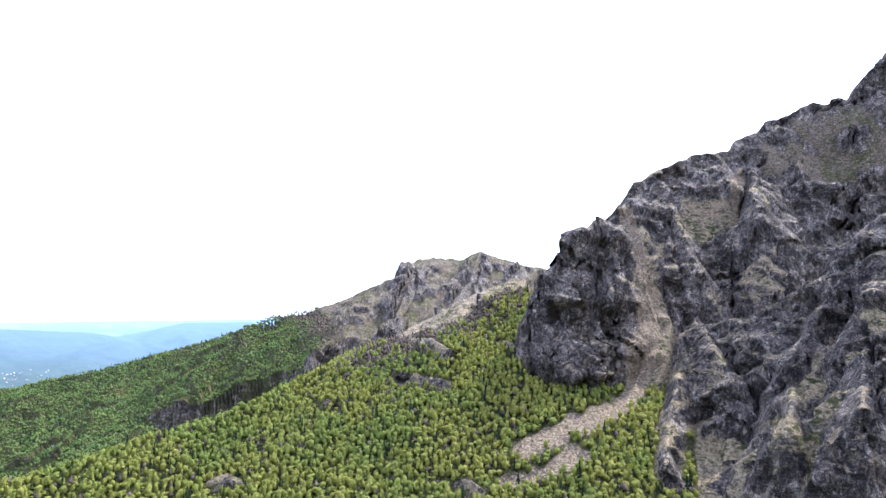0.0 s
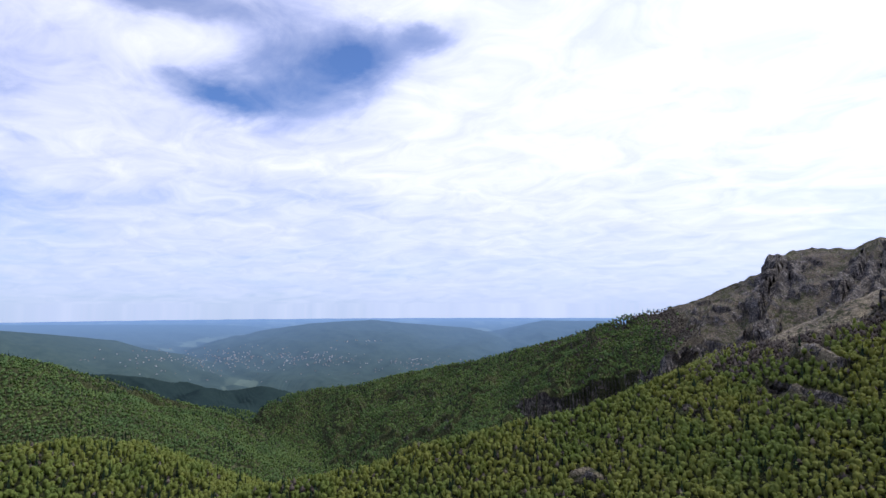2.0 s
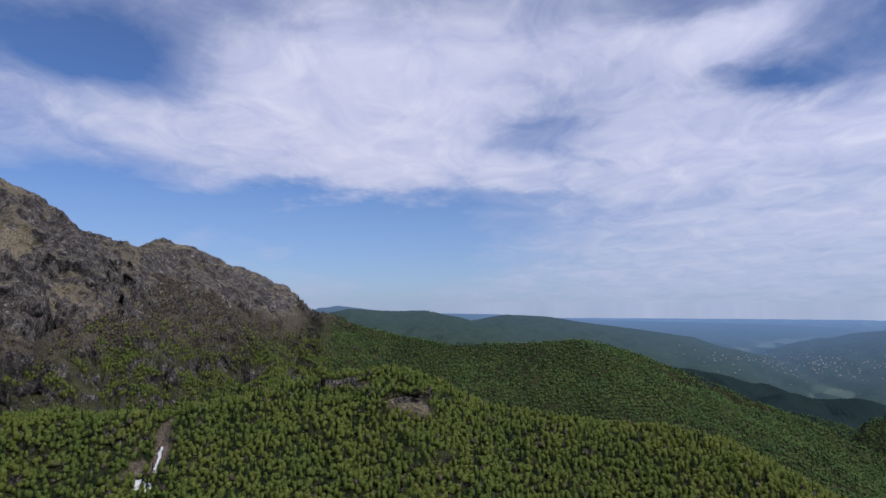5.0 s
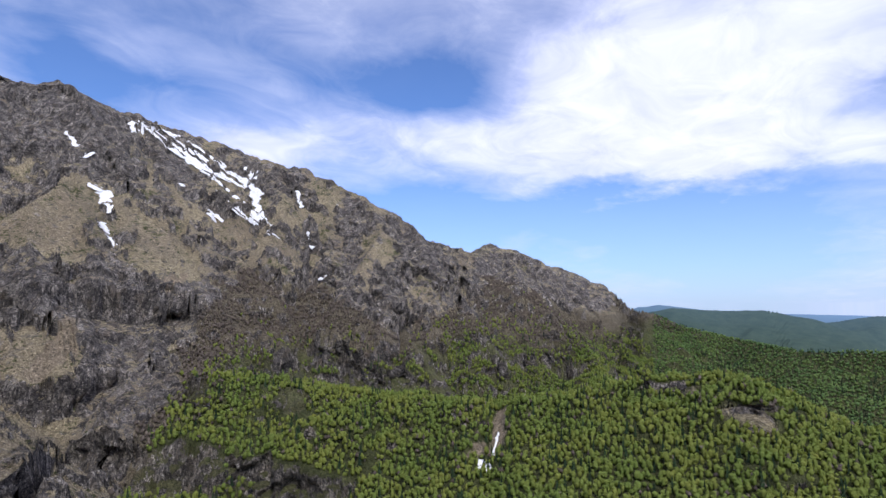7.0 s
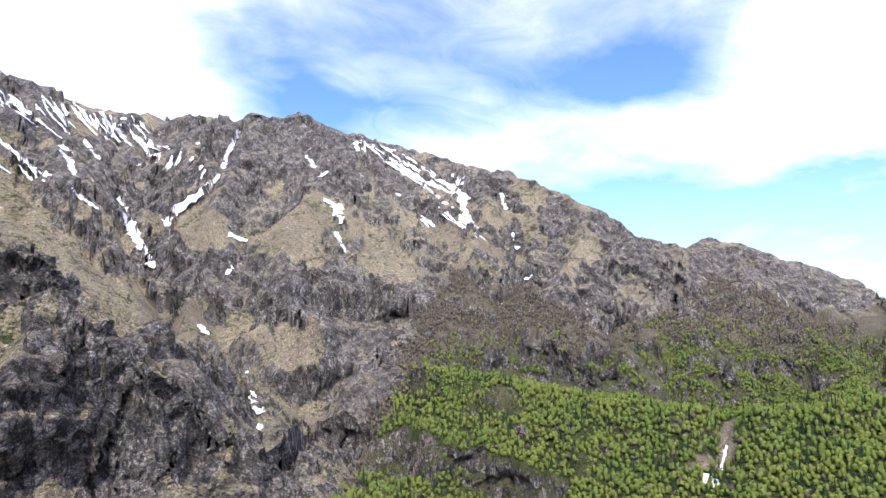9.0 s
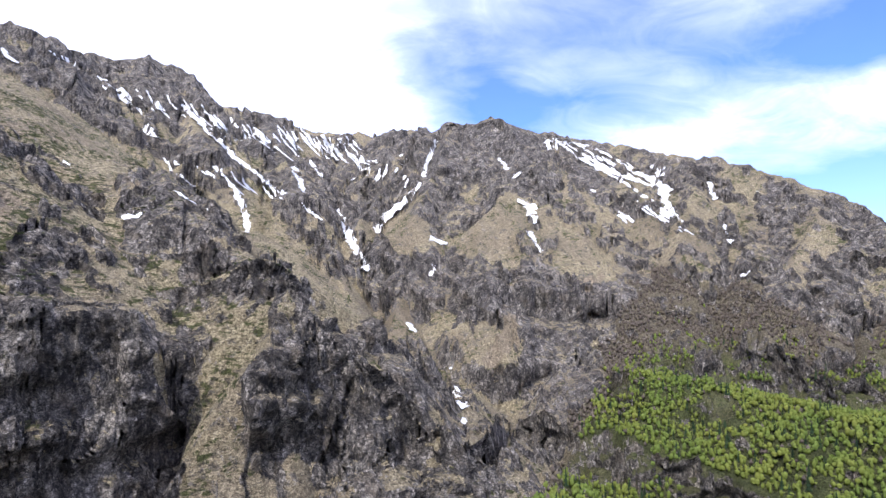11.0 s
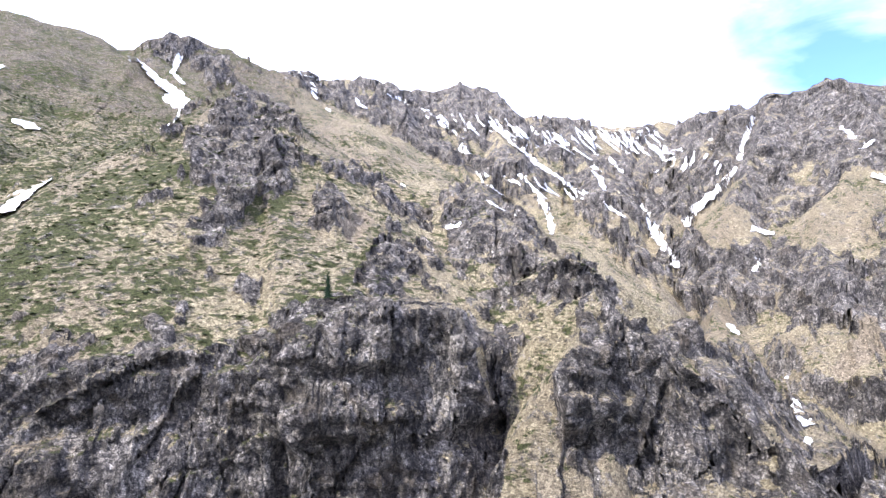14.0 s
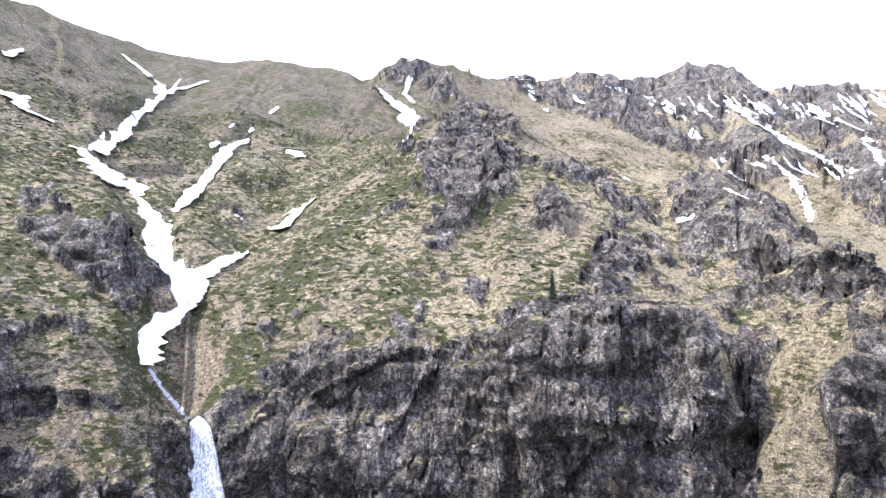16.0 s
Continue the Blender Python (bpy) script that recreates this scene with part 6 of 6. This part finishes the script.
snow_patch([(229.6, 16.2, 0.16), (229.1, 16.6, 0.20)])
snow_patch([(227.8, 15.9, 0.12), (227.3, 16.4, 0.20)])
snow_patch([(228.8, 8.2, 0.20), (228.1, 8.1, 0.20)])
snow_patch([(231.2, 14.3, 0.24), (230.3, 14.8, 0.40)])
snow_patch([(186.2, 7.7, 0.24), (185.6, 7.5, 0.32), (185.0, 8.0, 0.16)])
snow_patch([(232.7, 19.6, 0.12), (231.5, 20.1, 0.16)])
snow_patch([(234.8, 18.4, 0.16), (233.9, 20.0, 0.12)])
snow_patch([(137.2, 11.4, 0.24), (136.3, 10.8, 0.36), (135.9, 9.4, 0.28), (134.9, 7.6, 0.16)])
snow_patch([(132.1, 10.8, 0.20), (131.7, 9.1, 0.20)])
snow_patch([(136.7, 12.4, 0.32), (135.9, 11.6, 0.28)])
snow_patch([(131.2, 6.9, 0.32), (130.6, 6.2, 0.32), (130.6, 5.2, 0.20)])
snow_patch([(140.2, 8.5, 0.20), (139.4, 7.4, 0.16)])
snow_patch([(142.7, 10.8, 0.16), (142.2, 10.6, 0.16)])
snow_patch([(130.0, 2.3, 0.20), (129.2, 2.6, 0.16)])
snow_patch([(146.4, 16.0, 0.08), (143.0, 13.5, 0.16), (139.7, 11.5, 0.16), (136.9, 9.1, 0.12), (134.9, 7.3, 0.12)])
snow_patch([(144.7, 15.8, 0.08), (141.9, 13.8, 0.16), (139.7, 12.6, 0.12)])
snow_patch([(128.4, 9.7, 0.16), (128.2, 9.5, 0.16)])
snow_patch([(114.7, -14.7, 0.40), (114.0, -15.1, 0.95), (113.5, -15.8, 0.67)])
snow_patch([(112.5, -12.2, 0.12), (112.7, -13.1, 0.16), (113.2, -14.5, 0.20)])
snow_patch([(-26.1, 6.9, 0.16), (-26.2, 6.5, 0.20)])


def snow_comb(az0, az1, el0, el1, count, long, lean, seed):
    """Thin streaks side by side below a crest."""
    g = np.random.default_rng(seed)
    for k in range(count):
        f = (k + g.uniform(0.1, 0.9)) / count
        a, e, s = az0 + (az1 - az0) * f, el0 + (el1 - el0) * f - g.uniform(0.0, 0.9), g.uniform(0.25, 1.3) * long
        snow_patch([(a, e, 0.05), (a + lean * s * 0.4, e - s * 0.5, g.uniform(0.08, 0.21)), (a + lean * s * 1.2, e - s, 0.04)])


snow_comb(174.2, 166.2, 17.0, 16.2, 17, 2.2, -0.7, 1)
snow_comb(144.8, 138.9, 15.2, 13.1, 13, 2, -1.2, 2)
snow_comb(182.2, 174.8, 18.5, 17.1, 12, 2.5, -0.9, 3)
snow_comb(140.2, 135.6, 11.3, 8.9, 6, 2.2, -0.9, 4)
snow_comb(189.3, 183.3, 19.7, 18.4, 8, 1.8, -0.8, 5)
snow_comb(165.7, 160.1, 14.9, 13.0, 8, 1.6, 0.3, 6)
snow_comb(184.3, 173.1, 14.1, 11.1, 9, 1.8, -0.9, 7)


def level(a, times=4):
    """Evens out a grid, as snow fills hollows."""
    for _ in range(times):
        p = np.pad(a, 1, mode="edge")
        a = (p[:-2, 1:-1] + p[2:, 1:-1] + p[1:-1, :-2] + p[1:-1, 2:] + 2 * a) / 6
    return a


def lay_snow():
    grids = [drape(n) for n in SNOW_FIELDS]
    az, el = np.concatenate([a.ravel() for a, _ in grids]), np.concatenate([e.ravel() for _, e in grids])
    r = np.concatenate([strike(az[k:k + 500], el[k:k + 500], height) for k in range(0, len(az), 500)])
    at = 0
    for a, e in grids:
        k = a.size
        rr, aa = r[at:at + k], a.ravel()
        at += k
        rows, cols = a.shape
        calm = 4 + int(14 * np.ptp(a[rows // 2]) * 0.6)
        rr = level(rr.reshape(rows, cols), calm).ravel()
        x, y = polar(aa, rr)
        z = level(height(x, y).reshape(rows, cols), calm).ravel() + 0.0017 * rr + 0.5
        i, j = np.meshgrid(np.arange(rows - 1), np.arange(cols - 1), indexing="ij")
        q = np.stack([i * cols + j, i * cols + j + 1, (i + 1) * cols + j + 1, (i + 1) * cols + j], -1).reshape(-1, 4)
        span = rr[q].max(1) - rr[q].min(1)
        q = q[(rr[q].min(1) > 0) & (span < 0.085 * rr[q].max(1))]
        if len(q) < 4:
            continue
        used, inv = np.unique(q, return_inverse=True)
        ob = mesh_object("snow_patch", np.stack([x, y, z], 1)[used], inv.reshape(-1, 4), SNOW)
        tagged(ob, "patch of old white snow in a rocky gully", "snow", "snow patches on the mountains")


lay_snow()


def water_material():
    m, t, add, b = material("white_water", 0.35, 0.5)
    pos = add("ShaderNodeNewGeometry").outputs["Position"]
    n = noise_tex(add, add("ShaderNodeMapping", {0: pos, "Scale": (1, 1, 0.06)}).outputs[0], 2.2, 6, 0.65)
    t.links.new(mixc(add, ramp(add, n, [(0.35, 0.0), (0.6, 1.0)]), (0.42, 0.45, 0.5), (0.85, 0.87, 0.9)), b.inputs["Base Color"])
    t.links.new(ramp(add, n, [(0.38, 0.08), (0.58, 0.85)]), b.inputs["Alpha"])
    return m


WATER = water_material()


def waterfall(top_az, top_el, foot_az, wide):
    """Falling water in strands that spread towards the foot."""
    r = strike(top_az, top_el, height)[0]
    x, y = polar(top_az, r)
    z0 = float(height(np.array([x]), np.array([y]))[0])
    fall = tagged(new("waterfall"), "white waterfall dropping over the dark cliff", "waterfall")
    fall.matrix_world = pose(float(x), float(y), z0)
    g = np.random.default_rng(17)
    s = np.linspace(0, 1, 34)
    for k in range(11):
        u0 = (k / 10 - 0.5) * 2
        az = top_az + (foot_az - top_az) * s + np.degrees((u0 * wide * (0.3 + 0.7 * s ** 0.7) + 0.4 * rough(s * 9 + k * 31, s * 0, 1.0, 71)) / r)
        dist = r + 1.0 - 24.0 * s
        px, py = polar(az, dist)
        pz = np.minimum.accumulate(height(px, py))
        half = np.degrees(wide * g.uniform(0.1, 0.2) * (0.5 + 0.9 * s) / r)
        rows = []
        for q, e in ((-1, 0.0), (0, 0.6), (1, 0.0)):
            qx, qy = polar(az + half * q, dist - 2.5 - 5.0 * np.sqrt(s) - e - g.uniform(0, 0.5))
            rows.append(np.stack([qx - float(x), qy - float(y), pz - z0 + 0.8], 1))
        v = np.stack(rows, 1).reshape(-1, 3)
        i, j = np.meshgrid(np.arange(33), np.arange(2), indexing="ij")
        f = np.stack([i * 3 + j, i * 3 + j + 1, (i + 1) * 3 + j + 1, (i + 1) * 3 + j], -1).reshape(-1, 4)
        mesh_object("strand", v, f, WATER).parent = fall


waterfall(231.8, -10.4, 229.7, 7.0)


def stream(nodes):
    a, e = drape(np.array(nodes, float), 0.12, 5)
    r = level(strike(a.ravel(), e.ravel(), height).reshape(a.shape), 3)
    x, y = polar(a, r)
    z = height(x, y) + 0.7
    rows, cols = a.shape
    i, j = np.meshgrid(np.arange(rows - 1), np.arange(cols - 1), indexing="ij")
    q = np.stack([i * cols + j, i * cols + j + 1, (i + 1) * cols + j + 1, (i + 1) * cols + j], -1).reshape(-1, 4)
    tagged(mesh_object("stream", np.stack([x, y, z], -1).reshape(-1, 3), q, WATER), "small white stream running from snow to cliff", "stream")


stream([(235.4, -5.6, 0.2), (234.4, -7.4, 0.2), (233.3, -8.7, 0.2), (232.1, -10.2, 0.2)])


# ---- far towns ----
def town_material(name, a, b_):
    m, t, add, b = material(name, 0.9, 0.1)
    t.links.new(mixc(add, attr(add, "tone"), a, b_), b.inputs["Base Color"])
    return m


def towns():
    """Clusters of small houses on the plain: white walls and tiled gables."""
    wall = np.array([(-1, -.7, -1), (1, -.7, -1), (1, .7, -1), (-1, .7, -1), (-1, -.7, .8), (1, -.7, .8), (1, .7, .8), (-1, .7, .8)], np.float32)
    wf = np.array([(0, 1, 5, 4), (1, 2, 6, 5), (2, 3, 7, 6), (3, 0, 4, 7)], np.int32)
    roof = np.array([(-1.1, -.85, .75), (1.1, -.85, .75), (1.1, .85, .75), (-1.1, .85, .75), (-1.1, 0, 1.5), (1.1, 0, 1.5)], np.float32)
    rf = np.array([(0, 1, 5, 4), (2, 3, 4, 5), (0, 4, 3, 3), (1, 2, 5, 5)], np.int32)
    az, el = [], []
    for a, e, wa, we, n in TOWNS:
        az.append(rng.normal(a, wa, n))
        el.append(rng.normal(e, we, n))
    az, el = np.concatenate(az), np.concatenate(el)
    r = strike(az, el, height, beyond=2300.0)
    ok = (r > 2300) & (r < 4400)
    x, y = polar(az[ok], r[ok])
    p = np.stack([x, y, height(x, y) + 2.0], 1)
    n = len(p)
    sz = np.stack([rng.uniform(1.5, 3.2, n), rng.uniform(1.2, 2.0, n)], 1)
    state = rng.bit_generator.state
    scatter("town_houses", [(wall, wf)], p, sz, town_material("plaster", (0.32, 0.34, 0.37), (0.6, 0.62, 0.66)), "white houses of towns on the far plain", "houses")
    rng.bit_generator.state = state
    scatter("town_roofs", [(roof, rf)], p, sz, town_material("tiles", (0.22, 0.15, 0.14), (0.42, 0.38, 0.38)), "red-brown roofs of towns on the far plain", "roofs")


# azimuth, elevation, spreads and number
TOWNS = [(54.9, -5.0, 3.1, 0.39, 90), (47.0, -5.2, 2.0, 0.34, 70), (38.2, -5.7, 2.5, 0.28, 60), (43.1, -3.6, 1.4, 0.11, 14), (51.9, -6.0, 6.7, 0.67, 40), (61.9, -4.6, 3.4, 0.34, 25), (53.7, -4.8, 3.4, 0.51, 60), (58.6, -5.5, 3.4, 0.51, 30), (54.6, -5.0, 2.8, 0.34, 30)]
towns()
